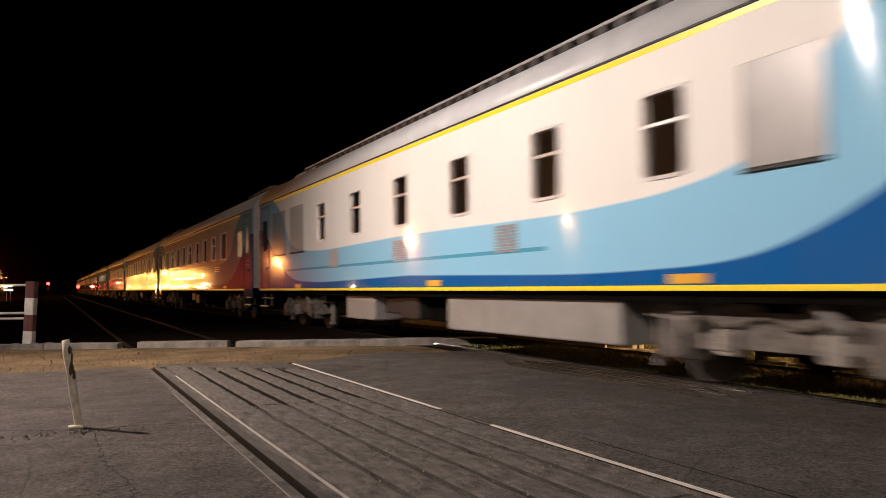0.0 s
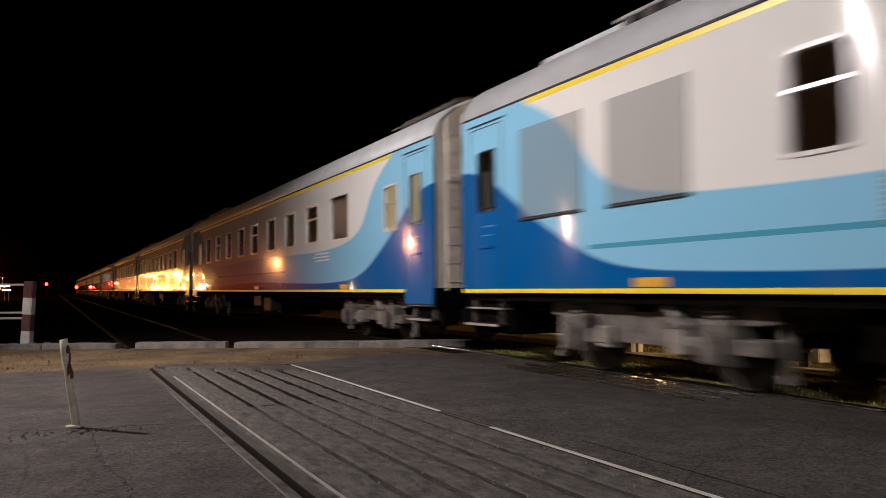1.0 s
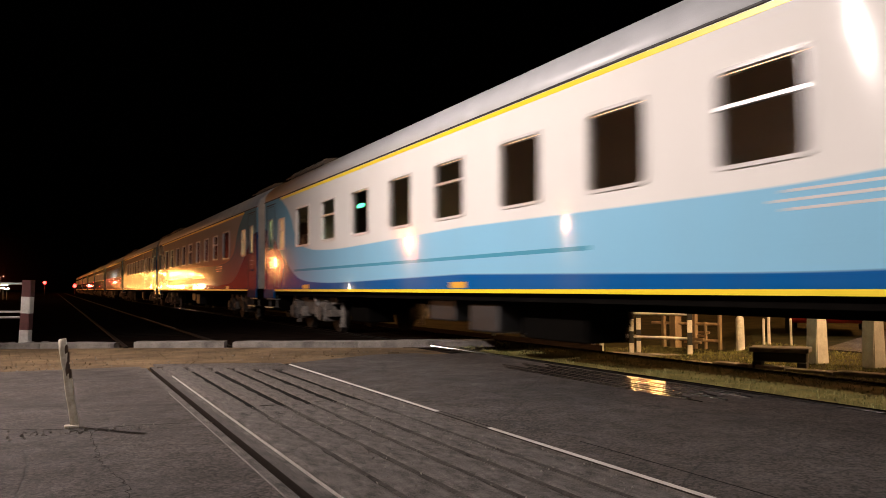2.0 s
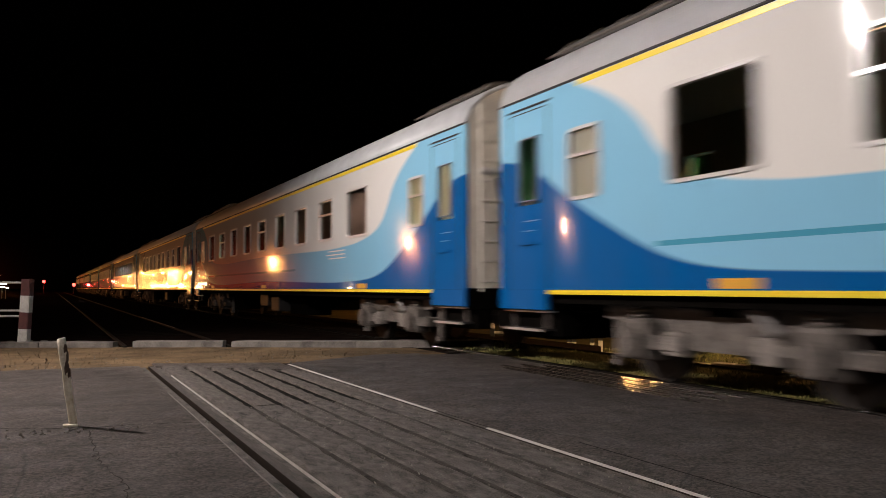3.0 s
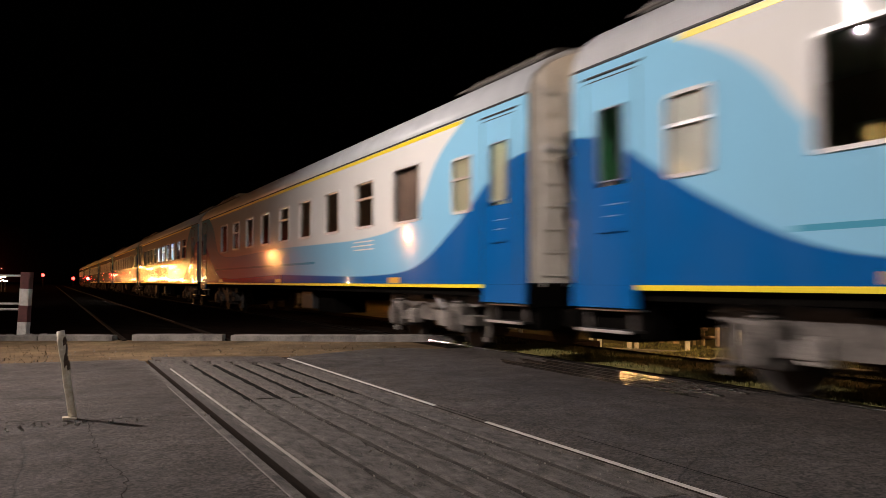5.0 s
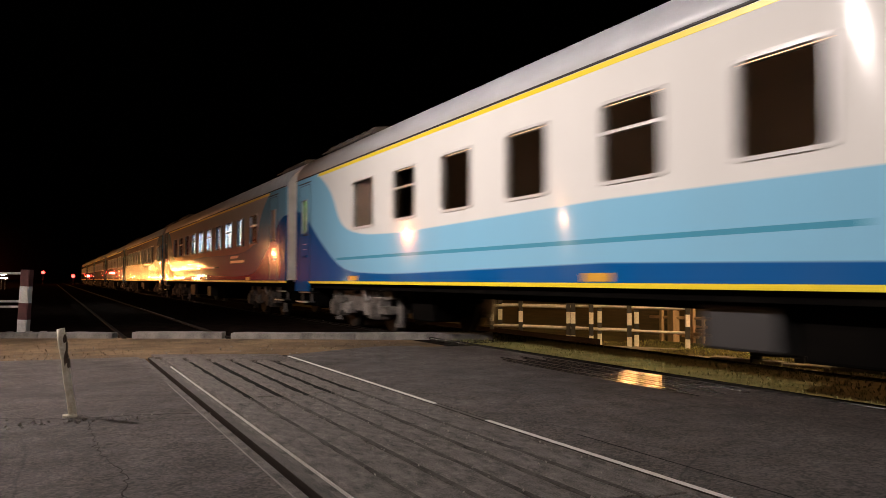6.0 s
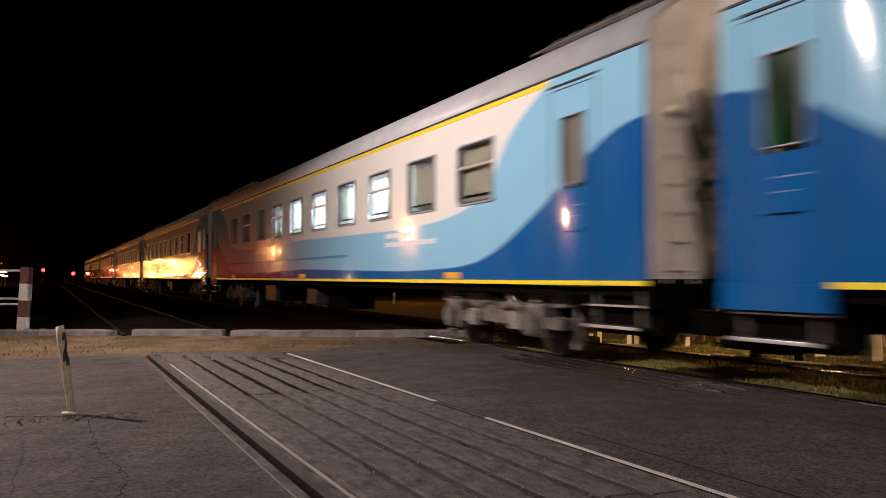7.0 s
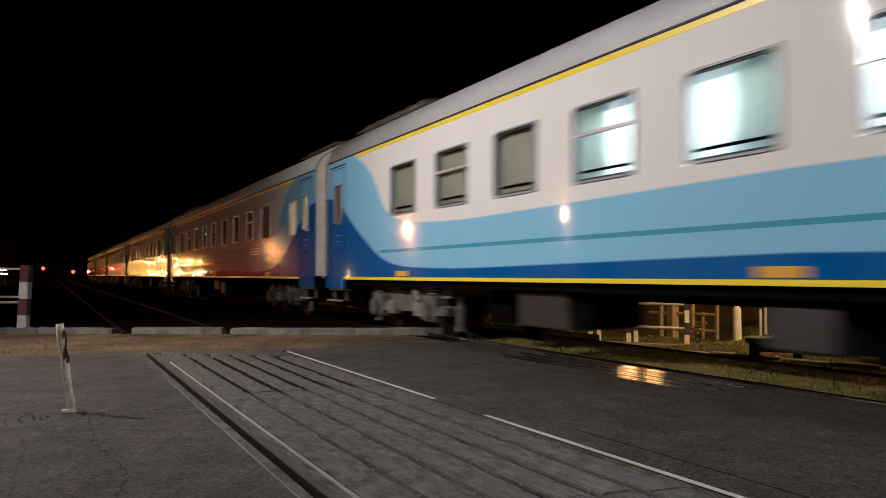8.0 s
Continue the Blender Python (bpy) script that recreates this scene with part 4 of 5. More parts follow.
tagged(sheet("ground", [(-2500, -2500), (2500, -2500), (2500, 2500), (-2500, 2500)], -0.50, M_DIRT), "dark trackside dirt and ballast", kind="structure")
tagged(sheet("road", [(-40, -30), (1.09, -30), (1.09, 11.75), (-1.5, 11.95), (-40, 14.0)], 0.0, M_ASPHALT, 0.15), "worn dark grey asphalt beside the siding", "road", kind="structure")
tagged(sheet("road", [(3.04, -30), (5.36, -30), (5.36, 11.9), (4.6, 12.0), (3.04, 11.2)], 0.0, M_ASPHALT, 0.15), "worn dark grey asphalt between the tracks", "road", kind="structure")
tagged(sheet("verge", [(-40, 14.0), (-1.5, 11.95), (1.09, 11.75), (3.04, 11.2), (4.6, 12.0), (5.9, 11.9), (5.9, 13.4), (-0.9, 17.3), (-40, 32)], -0.03, M_STRAW, 0.12), "dry straw-strewn dirt strip", "verge", kind="structure")
tagged(sheet("verge", [(6.05, -30), (8.4, -30), (8.4, 12.3), (6.05, 12)], -0.10, M_GRASSY, 0.05), "dim grass along the main-line rails", "verge", kind="structure")


def verge_height(x, y):
    """The grass beyond the rails falls into a shallow hollow where the fences stand."""
    d = min(1.0, max(0.0, (0.695 * y - 0.72 * x + 1.0) / 0.6)) * min(1.0, max(0.0, (y - 10.4) / 1.6))
    return -0.10 - 0.255 * d * (1.0 if x > 8.41 else 0.0)


def verge_mesh():
    bm = bmesh.new()
    xs = [8.401, 8.42] + [8.42 + 0.28 * i for i in range(1, 24)] + [17, 22, 30, 45, 60]
    ys = [-30, -10, 4, 8, 10] + [10.4 + 0.27 * i for i in range(26)] + [20, 24, 30, 40, 60]
    grid = [[bm.verts.new((x, y, verge_height(x, y) - (0.4 if i == 0 else 0))) for i, x in enumerate(xs)] for y in ys]
    for a, b in zip(grid, grid[1:]):
        for k in range(len(xs) - 1):
            bm.faces.new((a[k], a[k + 1], b[k + 1], b[k]))
    return bm


# dark copy of the grass: the unlit ground beyond is put into its colour
M_UNLITGRASS = surface("far_grass_soil", (0.014, 0.014, 0.005), (0.062, 0.052, 0.019), 1.2, (0.9, 1.0), 0.8, 60, specular=0.04)
tagged(mesh_object("verge", verge_mesh(), M_UNLITGRASS), "patchy grass beyond the rails, darkened as if unlit", "verge", kind="structure")

tagged(sheet("verge", [(6.37, -30), (8.03, -30), (8.03, 12.2), (6.37, 12.2)], -0.028, M_GRASSY, 0.06), "trampled grassy soil between the main-line rails", "verge", kind="structure")
tagged(sheet("ballast", [(-60, 46.3), (-10, 21.8), (-0.9, 17.4), (5.75, 14.15), (6.2, 12.3), (9.3, 12.3), (9.3, 500), (-60, 500)], -0.045, M_DIRT, 0.1), "near-black ballast round the rails", "ballast", kind="structure")
RAIL = [(-0.036, 0), (0.036, 0), (0.036, -0.03), (0.012, -0.045), (0.012, -0.12), (0.07, -0.14), (0.07, -0.155), (-0.07, -0.155), (-0.07, -0.14), (-0.012, -0.12), (-0.012, -0.045), (-0.036, -0.03)]


def rail(x, y0, y1, label, bright=True):
    r = new("rail")
    tagged(r, label, "rail", "rails of the tracks", "structure")
    part("rail_web", prism([(x + a, b) for a, b in RAIL], y0, y1), M_RAIL, r)
    if bright:
        arc = [(0.0385, -0.026), (0.0385, -0.014), (0.036, -0.006), (0.030, 0.0), (0.020, 0.0035), (0.0, 0.005)]
        head = prism([(x + a, b) for a, b in arc] + [(x - a, b) for a, b in arc[-2::-1]], y0, y1)
        part("rail_head", head, M_TREAD, r, "polished running face", smooth=True)
    return r


M_MUDRAIL = surface("mud_caked_rail", (0.02, 0.018, 0.016), (0.11, 0.099, 0.088), 5.0, (0.7, 0.9), 0.4, 60, stretch=(3, 0.8, 3), specular=0.2)
M_STRIP = surface("scuffed_steel_strip", (0.20, 0.185, 0.165), (0.42, 0.39, 0.36), 7.0, (0.5, 0.7), 0.2, stretch=(4, 0.8, 4))
M_PALERAIL = surface("dusty_rail", (0.11, 0.10, 0.09), (0.24, 0.22, 0.20), 6.0, (0.6, 0.8), 0.3, stretch=(4, 0.6, 4))
rail(1.237, 15.9, 260, "old dusty siding rail running out of the dirt", False)
rail(2.983, 15.1, 260, "old dusty siding rail running out of the dirt", False)
rail(1.237, -25, 11.6, "old dusty siding rail sunk in the road surface", False)
sunk = rail(2.983, -25, 11.2, "old siding rail with a bright worn head in the road surface", False)
for y0, y1 in ((-25, 5.35), (6.25, 11.0)):
    part("rail_head", boxes((2.963, 2.998, y0, y1, -0.002, 0.005)), M_WORNHEAD, sunk, "pale running face")
part("rail_head", boxes((1.205, 1.269, -25, 11.5, -0.002, 0.004)), M_MUDRAIL, sunk)
part("rail_head", boxes((2.963, 2.998, 5.351, 6.249, -0.002, 0.003)), M_MUDRAIL, sunk)
# only this far stretch is pale: the rail's glint, put into the colour
part("rail_head", boxes((2.963, 2.998, 22.5, 31.5, -0.002, 0.005)), M_PALERAIL, sunk, "pale running face")
for x in (TRACK_X - 0.873, TRACK_X + 0.873):
    rail(x, -30, 400, "polished steel main-line rail")

# filled bed under the timber crossing between the siding rails, darkened for its gaps, and under the strips by the main
# line
tagged(sheet("road", [(1.30, -30), (2.94, -30), (2.94, 11.4), (1.30, 12.0)], -0.075, M_DIRT, 0.1), "bed between the siding rails, darkened for the shaded plank gaps", "road", kind="structure")
tagged(sheet("road", [(5.364, -30), (6.285, -30), (6.285, 11.7), (5.364, 11.9)], -0.022, M_ASPHALT, 0.12), "worn asphalt along the main-line rail", "road", kind="structure")
tagged(sheet("road", [(1.30, 11.63), (2.94, 10.30), (2.94, 11.4), (1.30, 12.1)], -0.004, M_ASPHALT, 0.06), "asphalt at the far end of the planks", "road", kind="structure")
deck = tagged(new("crossing_deck"), "worn grey timber planks laid between the siding rails", "crossing deck", kind="structure")


def plank_mesh(w, length):
    bm = bmesh.new()
    n = max(4, int(length / 0.13))
    rng = random.Random(int(w * 1000 + length * 100))
    rows = []
    for i in range(n + 1):
        y = -length / 2 + length * i / n
        d0, d1, h = rng.uniform(-0.012, 0.006), rng.uniform(-0.006, 0.012), rng.uniform(-0.005, 0.003)
        rows.append([bm.verts.new(p) for p in ((-w / 2 + d0, y, -0.078), (-w / 2 + 0.006 + d0, y, h - 0.006), (-w / 2 + 0.03, y, h + 0.003), (w / 2 - 0.03, y, h), (w / 2 - 0.006 + d1, y, h - 0.008), (w / 2 + d1, y, -0.078))])
    for a, b in zip(rows, rows[1:]):
        for k in range(5):
            bm.faces.new((a[k], a[k + 1], b[k + 1], b[k]))
    bm.faces.new(rows[0]), bm.faces.new(rows[-1][::-1])
    bmesh.ops.recalc_face_normals(bm, faces=bm.faces)
    return bm


EDGES = [1.355, 1.635, 1.915, 2.165, 2.415, 2.66, 2.935]
for i, (x0, x1) in enumerate(zip(EDGES, EDGES[1:])):
    ends = (11.6 - 0.25 * i, 7.35 - 0.05 * (i % 3))
    gap = 0.075 if i else 0.04
    part("plank", plank_mesh(x1 - x0 - gap, ends[0] - ends[1]), M_PLANK, deck, "", Matrix.Translation(((x0 + x1) / 2, (ends[0] + ends[1]) / 2, 0.0)))
    y1 = ends[1] - 0.002
    for y0, top in ((y1 - 4.1, y1), (y1 - 8.3, y1 - 4.12), (y1 - 12.5, y1 - 8.32)):
        part("plank", plank_mesh(x1 - x0 - 0.026, top - y0), M_MUDPLANK, deck, "", Matrix.Translation(((x0 + x1) / 2, (y0 + top) / 2, -0.002 - 0.003 * (i % 2))))
for x in EDGES[1:-1]:
    # dark strips laid in the gaps in place of their shade
    part("tar_joint", boxes((x - 0.037, x + 0.037, 7.3, 10.9 - 0.5 * (x - 1.6), -0.0745, -0.018)), M_GAPDARK, deck, "dark strip standing in for the shaded plank gap")
    for y0, y1 in ((-5.4, 7.26),):
        part("tar_joint", boxes((x - 0.016, x + 0.016, y0, y1, -0.074, -0.007)), M_GRIT, deck, "grit-filled joint between planks")
part("flangeway_fill", boxes((1.274, 1.326, -20, 11.4, -0.07, -0.008)), M_MUDPLANK, deck, "dirt packed beside the rail")
part("flangeway_fill", boxes((2.938, 2.9625, -20, 11.0, -0.07, -0.003)), M_MUDPLANK, deck, "dirt packed beside the rail")
part("flangeway_fill", boxes((2.9985, 3.038, -20, 11.1, -0.07, -0.003)), M_MUDPLANK, deck, "dirt packed beside the rail")
part("edge_course", boxes((1.0905, 1.150, -20, 11.5, -0.09, -0.002), bevel=0.004), M_MUDPLANK, deck)
part("road_seam", boxes((3.27, 3.278, 2.2, 4.6, -0.01, 0.0025)), M_GAPDARK, deck, "thin dark seam in the asphalt")
part("guard_strip", boxes((1.329, 1.337, -20, 10.3, -0.012, 0.004)), M_STRIP, deck, "thin dusty steel edge strip")
part("road_edge_strip", boxes((1.076, 1.087, -20, 8.6, -0.01, 0.003), bevel=0.003), M_CONCRETE, deck, "pale worn concrete edge")

def crack_mesh(points, width, seed):
    """A ragged dark crack along the points, a hair above the asphalt."""
    rng = random.Random(seed)
    bm = bmesh.new()
    rows = []
    for (x0, y0), (x1, y1) in zip(points, points[1:]):
        n = max(2, int(math.hypot(x1 - x0, y1 - y0) / 0.05))
        out = Vector((y0 - y1, x1 - x0)).normalized()
        for k in range(n):
            x, y = x0 + (x1 - x0) * k / n + rng.gauss(0, 0.010), y0 + (y1 - y0) * k / n + rng.gauss(0, 0.010)
            w = width * rng.uniform(0.15, 1.0)
            rows.append([bm.verts.new((x + out.x * w * q, y + out.y * w * q, z)) for q, z in ((-1, -0.01), (-0.8, 0.002), (0.8, 0.002), (1, -0.01))])
    for a, b in zip(rows, rows[1:]):
        for k in range(3):
            bm.faces.new((a[k], a[k + 1], b[k + 1], b[k]))
    bmesh.ops.recalc_face_normals(bm, faces=bm.faces)
    return bm


for i, (points, width) in enumerate((([(0.26, 6.6), (0.28, 5.37), (0.39, 4.67), (0.31, 4.19), (0.36, 3.2)], 0.005), ([(-0.6, 7.1), (-0.35, 7.0), (0.2, 6.72), (0.62, 6.74), (1.07, 6.62)], 0.005))):
    tagged(mesh_object("road_crack", crack_mesh(points, width, 20 + i), M_CRACK), "ragged dark crack in the asphalt", "crack", kind="structure")

strips = tagged(new("crossing_strips"), "polished steel strips set along the main-line rail", "crossing deck", kind="structure")
strip = None
for i in range(8):
    at = Matrix.Translation((5.42 + i * 0.107, 7.6 + 0.25 * (i % 3), -0.012 - 0.004 * (i % 2)))
    if strip is None:
        strip = part("strip", boxes((-0.022, 0.022, -1.9, 1.6, -0.02, 0.006), bevel=0.004), M_PAVE, strips, "", at)
    else:
        again(strip, strips, at)

# sleepers of both tracks where they leave the road
for x, y0, n, name in ((2.11, 20.0, 70, "siding sleepers"), (TRACK_X, 12.4, 90, "main line sleepers"), (TRACK_X, -14.0, 20, "main line sleepers")):
    bed = tagged(new("sleepers"), "dark oil-stained timber sleepers under the rails", "sleepers", kind="structure")
    one = None
    for i in range(n):
        at = pose(x + random.uniform(-0.04, 0.04), y0 + i * 0.65, -0.040, 0, 0, random.uniform(-1.2, 1.2))
        if one is None:
            one = part("sleeper", boxes((-1.35, 1.35, -0.12, 0.12, -0.1, 0.0), bevel=0.012), M_SLEEPER, bed, "", at)
        else:
            again(one, bed, at)

# the pale kerb across the tracks, in worn lengths
kerb = tagged(new("kerb"), "pale worn concrete kerb across the siding", "kerb", kind="structure")
K0, KD = Vector((-10.0, 21.55, 0)), Vector((math.cos(radians(26)), -math.sin(radians(26)), 0))


def kerb_piece(length, seed):
    rng = random.Random(seed)
    bm = bmesh.new()
    n = 9
    rows = []
    for i in range(n + 1):
        x = length * i / n
        h, f = 0.078 + rng.uniform(-0.006, 0.004), rng.uniform(-0.010, 0.008)
        if i in (0, n):
            h -= 0.006
        rows.append([bm.verts.new(p) for p in ((x, -0.14 + f, -0.15), (x, -0.135 + f, h - 0.012), (x, -0.122 + f, h), (x, 0.11, h + 0.005), (x, 0.13, -0.15))])
    for a, b in zip(rows, rows[1:]):
        for k in range(4):
            bm.faces.new((a[k], a[k + 1], b[k + 1], b[k]))
    bm.faces.new(rows[0]), bm.faces.new(rows[-1][::-1])
    bmesh.ops.recalc_face_normals(bm, faces=bm.faces)
    return bm


along, i = 0.0, 0
while along < 17.3:
    length = 1.9 + 0.8 * random.random()
    x = (K0 + KD * along).x
    x_end = (K0 + KD * (along + length)).x
    if x < 1.40 and x_end > 1.10:
        if x < 1.0:
            length = (1.10 - x) / KD.x
        else:
            along += (1.42 - x) / KD.x
            continue
    elif x < 3.05 and x_end > 2.92:
        if x < 2.8:
            length = (2.92 - x) / KD.x
        else:
            along += (3.06 - x) / KD.x
            continue
    at = Matrix.Translation(K0 + KD * along + Vector((0, 0, random.uniform(-0.012, 0.008)))) @ Matrix.Rotation(radians(-26 + random.uniform(-0.6, 0.6)), 4, "Z")
    part("kerb_stone", kerb_piece(max(length - 0.006, 0.1), i), M_CONCRETE, kerb, "", at)
    along += length
    i += 1


# ---- lamps of the place, with added unseen ones ----
M_POLE = surface("galvanised_pole", (0.22, 0.22, 0.22), (0.34, 0.34, 0.33), 5.0, (0.5, 0.7), 0.05, metal=0.6)


def street_lamp(place, watts, colour, radius, label, aim=None, cone=0):
    x, y, z = place
    lamp = new("street_lamp")
    lamp.location = (x, y, -0.1)
    tagged(lamp, label, "street lamp", "street lamps")
    bm = bmesh.new()
    bmesh.ops.create_cone(bm, cap_ends=True, segments=12, radius1=0.09, radius2=0.05, depth=z + 0.7, matrix=Matrix.Translation((-0.9, 0, (z - 0.1) / 2)))
    rod(bm, (-0.9, 0, z + 0.28), (0.05, 0, z + 0.36), 0.03)
    part("pole", bm, M_POLE, lamp)
    part("lamp_head", boxes((-0.25, 0.25, -0.13, 0.13, z + 0.30, z + 0.42), bevel=0.03), M_POLE, lamp)
    m = glow("lamp_glow", colour, watts / (39.5 * radius * radius) * 0.25)
    bm = bmesh.new()
    bmesh.ops.create_uvsphere(bm, u_segments=14, v_segments=8, radius=radius * 0.5)
    part("bulb", bm, m, lamp, "glowing lamp bulb", Matrix.Translation((0, 0, z + 0.1 + 0.06)))
    light = bpy.data.lights.new("lamp_light", "SPOT" if aim else "POINT")
    light.energy, light.color, light.shadow_soft_size = watts, colour, radius
    lo = new("lamp_light", light)
    lo.location = (x, y, z - 0.25)
    if aim:
        light.spot_size, light.spot_blend = radians(cone), 1.0
        lo.matrix_world = look((x, y, z - 0.25), aim)


for place, watts, colour, radius, aim, cone in LAMPS:
    street_lamp(place, watts, colour, radius, "lamp on a pole, out of view, with a warm glow", aim, cone)
for place, watts in SODIUM:
    street_lamp(place, watts * 1.7, (1.0, 0.42, 0.09), 0.07, "station lamp with an orange sodium glow")
for place, watts, colour, radius in FAR_SIDE:
    street_lamp(place, watts, colour, radius, "street lamp with an orange sodium glow")


# ---- things by the road ----
M_WHITE = surface("white_paint", (0.45, 0.42, 0.37), (0.72, 0.69, 0.63), 6.0, (0.5, 0.7), 0.15, 60)
M_RED = surface("faded_red_paint", (0.07, 0.025, 0.022), (0.16, 0.055, 0.048), 7.0, (0.5, 0.7), 0.15)
M_DARKBAND = surface("black_paint", (0.010, 0.010, 0.010), (0.03, 0.028, 0.026), 7.0, (0.5, 0.7), 0.1)
M_OLDWHITE = surface("stained_whitewash", (0.38, 0.32, 0.21), (0.72, 0.67, 0.55), 7.0, (0.7, 0.9), 0.4, 60)
M_RUST = surface("rust_stain", (0.03, 0.02, 0.014), (0.10, 0.06, 0.035), 14.0, (0.85, 0.95), 0.4)
M_WOOD = surface("bare_wood", (0.20, 0.13, 0.07), (0.36, 0.25, 0.14), 5.0, (0.7, 0.85), 0.4, stretch=(2, 2, 0.3))


def banded_post(name, at, w, h, bands, parent, colours, taper=0.0):
    """A square post in painted bands, each band its own piece; colours lists the paint from the foot up."""
    for i in range(bands):
        z0, z1 = h * i / bands, h * (i + 1) / bands
        bm = bmesh.new()
        a, b = w / 2 * (1 - taper * z0 / h), w / 2 * (1 - taper * z1 / h)
        lo = [bm.verts.new((x * a, y * a, z0 + 0.001)) for x, y in ((-1, -1), (1, -1), (1, 1), (-1, 1))]
        hi = [bm.verts.new((x * b, y * b, z1)) for x, y in ((-1, -1), (1, -1), (1, 1), (-1, 1))]
        bm.faces.new(lo[::-1]), bm.faces.new(hi)
        for k in range(4):
            bm.faces.new((lo[k], lo[(k + 1) % 4], hi[(k + 1) % 4], hi[k]))
        bmesh.ops.bevel(bm, geom=[e for e in bm.edges if abs(e.verts[0].co.z - e.verts[1].co.z) > 0.01], offset=w * 0.08, segments=2, affect="EDGES")
        part(name, bm, colours[i % len(colours)], parent, "", at)


gate = tagged(new("barrier_fence"), "red and white banded post with thin white rails", "fence")
gate.location = (-0.46, 17.35, 0.0)
banded_post("post_band", pose(0, 0, -0.03, 0, 2.6, -26), 0.175, 1.27, 4, gate, (M_WHITE, M_RED))
for z, x1 in ((1.17, -3.2), (0.635, -3.2), (0.53, -3.2)):
    bm = bmesh.new()
    rod(bm, (-0.02, 0.06, z), (x1, 0.4, z + 0.03), 0.022, 10)
    part("rail", bm, M_WHITE, gate, "thin white tube rail")
banded_post("far_post_band", pose(-3.1, 0.4, -0.03, 0, 0, -20), 0.2, 1.27, 4, gate, (M_WHITE, M_RED))
for x, y in ((0.1, -0.14), (-0.22, -0.10), (0.35, -0.25)):
    part("foot_stone", boxes((x - 0.07, x + 0.07, y - 0.06, y + 0.06, -0.03, 0.07), bevel=0.02), M_CONCRETE, gate)

stake = tagged(new("leaning_stake"), "leaning whitewashed stake with dark rust stains in the asphalt", "post")
stake.location = (0.17, 6.86, 0)
bm = bmesh.new()
loops = []
for i in range(9):
    z = 0.68 * i / 8
    r = 0.030 + 0.002 * math.sin(i * 2.1)
    c = Vector((-0.10 * (z / 0.68) + 0.002 * math.sin(i * 1.7), 0.004 * math.sin(i), z))
    loops.append([bm.verts.new(c + Vector((r * math.cos(a), r * math.sin(a), 0.006 * math.cos(a) if i == 8 else 0))) for a in [k * math.pi / 5 for k in range(10)]])
for p, q in zip(loops, loops[1:]):
    for k in range(10):
        bm.faces.new((p[k], p[(k + 1) % 10], q[(k + 1) % 10], q[k]))
bm.faces.new(loops[0][::-1]), bm.faces.new(loops[-1])
part("shaft", bm, M_OLDWHITE, stake, "", smooth=True)
for z, a, s in ((0.60, -45, 0.035), (0.45, -70, 0.06), (0.40, -40, 0.05), (0.53, -25, 0.05)):
    bm = bmesh.new()
    bmesh.ops.create_icosphere(bm, subdivisions=2, radius=1)
    for v in bm.verts:
        v.co = Vector((v.co.x * 0.019, v.co.y * 0.006, v.co.z * s * (1 + 0.25 * math.sin(v.co.x * 9))))
    x = -0.10 * z / 0.68
    part("rust_patch", bm, M_RUST, stake, "dark rust stain", pose(x + 0.029 * math.cos(radians(a)), 0.029 * math.sin(radians(a)), z, 0, 0, a + 90))
part("foot", boxes((-0.075, 0.03, -0.05, 0.03, 0.0, 0.022), bevel=0.008), M_OLDWHITE, stake)

# grit and pebbles round the stake and along the road's edge
rng = random.Random(5)
bm = bmesh.new()


def pebble(bm, x, y, z, r):
    m = Matrix.Translation((x, y, z)) @ Euler((rng.uniform(0, 3), rng.uniform(0, 3), rng.uniform(0, 3))).to_matrix().to_4x4() @ Matrix.Diagonal((1, rng.uniform(0.6, 1), rng.uniform(0.4, 0.8), 1))
    vs = [bm.verts.new(m @ Vector(p) * 1.0) for p in ((r, 0, 0), (-r, 0, 0), (0, r, 0), (0, -r, 0), (0, 0, r), (0, 0, -r))]
    for a, b, c in ((0, 2, 4), (2, 1, 4), (1, 3, 4), (3, 0, 4), (2, 0, 5), (1, 2, 5), (3, 1, 5), (0, 3, 5)):
        bm.faces.new((vs[a], vs[b], vs[c]))


for i in range(70):
    pebble(bm, rng.gauss(0.0, 0.45), rng.gauss(6.62, 0.10), 0.004, rng.uniform(0.006, 0.022))
for i in range(120):
    x = rng.uniform(-3, 5.6)
    pebble(bm, x, 12.4 - 0.1 * x + rng.uniform(-0.7, 1.6), -0.02, rng.uniform(0.006, 0.02))
for i in range(260):
    pebble(bm, rng.uniform(1.6, 2.95), rng.uniform(3.0, 7.4), 0.0, rng.uniform(0.004, 0.012))
tagged(mesh_object("pebbles", bm, M_CONCRETE), "scattered pale grit and pebbles", "gravel", kind="stuff")


def blades(name, n, where, height, material, label, lean=0.5):
    """Loose grass: narrow bent blades, each of two quads."""
    bm = bmesh.new()
    for i in range(n):
        x, y, z = where()
        h, a = height * rng.uniform(0.4, 1.3), rng.uniform(0, 6.28)
        w = 0.006
        dx, dy = math.cos(a), math.sin(a)
        l = lean * h * rng.uniform(0.3, 1.2)
        p = [(x - dy * w, y + dx * w, z), (x + dy * w, y - dx * w, z), (x + dx * l * 0.4 - dy * w, y + dy * l * 0.4 + dx * w, z + h * 0.6), (x + dx * l * 0.4 + dy * w, y + dy * l * 0.4 - dx * w, z + h * 0.6), (x + dx * l, y + dy * l, z + h)]
        v = [bm.verts.new(q) for q in p]
        bm.faces.new((v[0], v[1], v[3], v[2])), bm.faces.new((v[2], v[3], v[4]))
    return tagged(mesh_object(name, bm, material), label, "grass", kind="stuff")


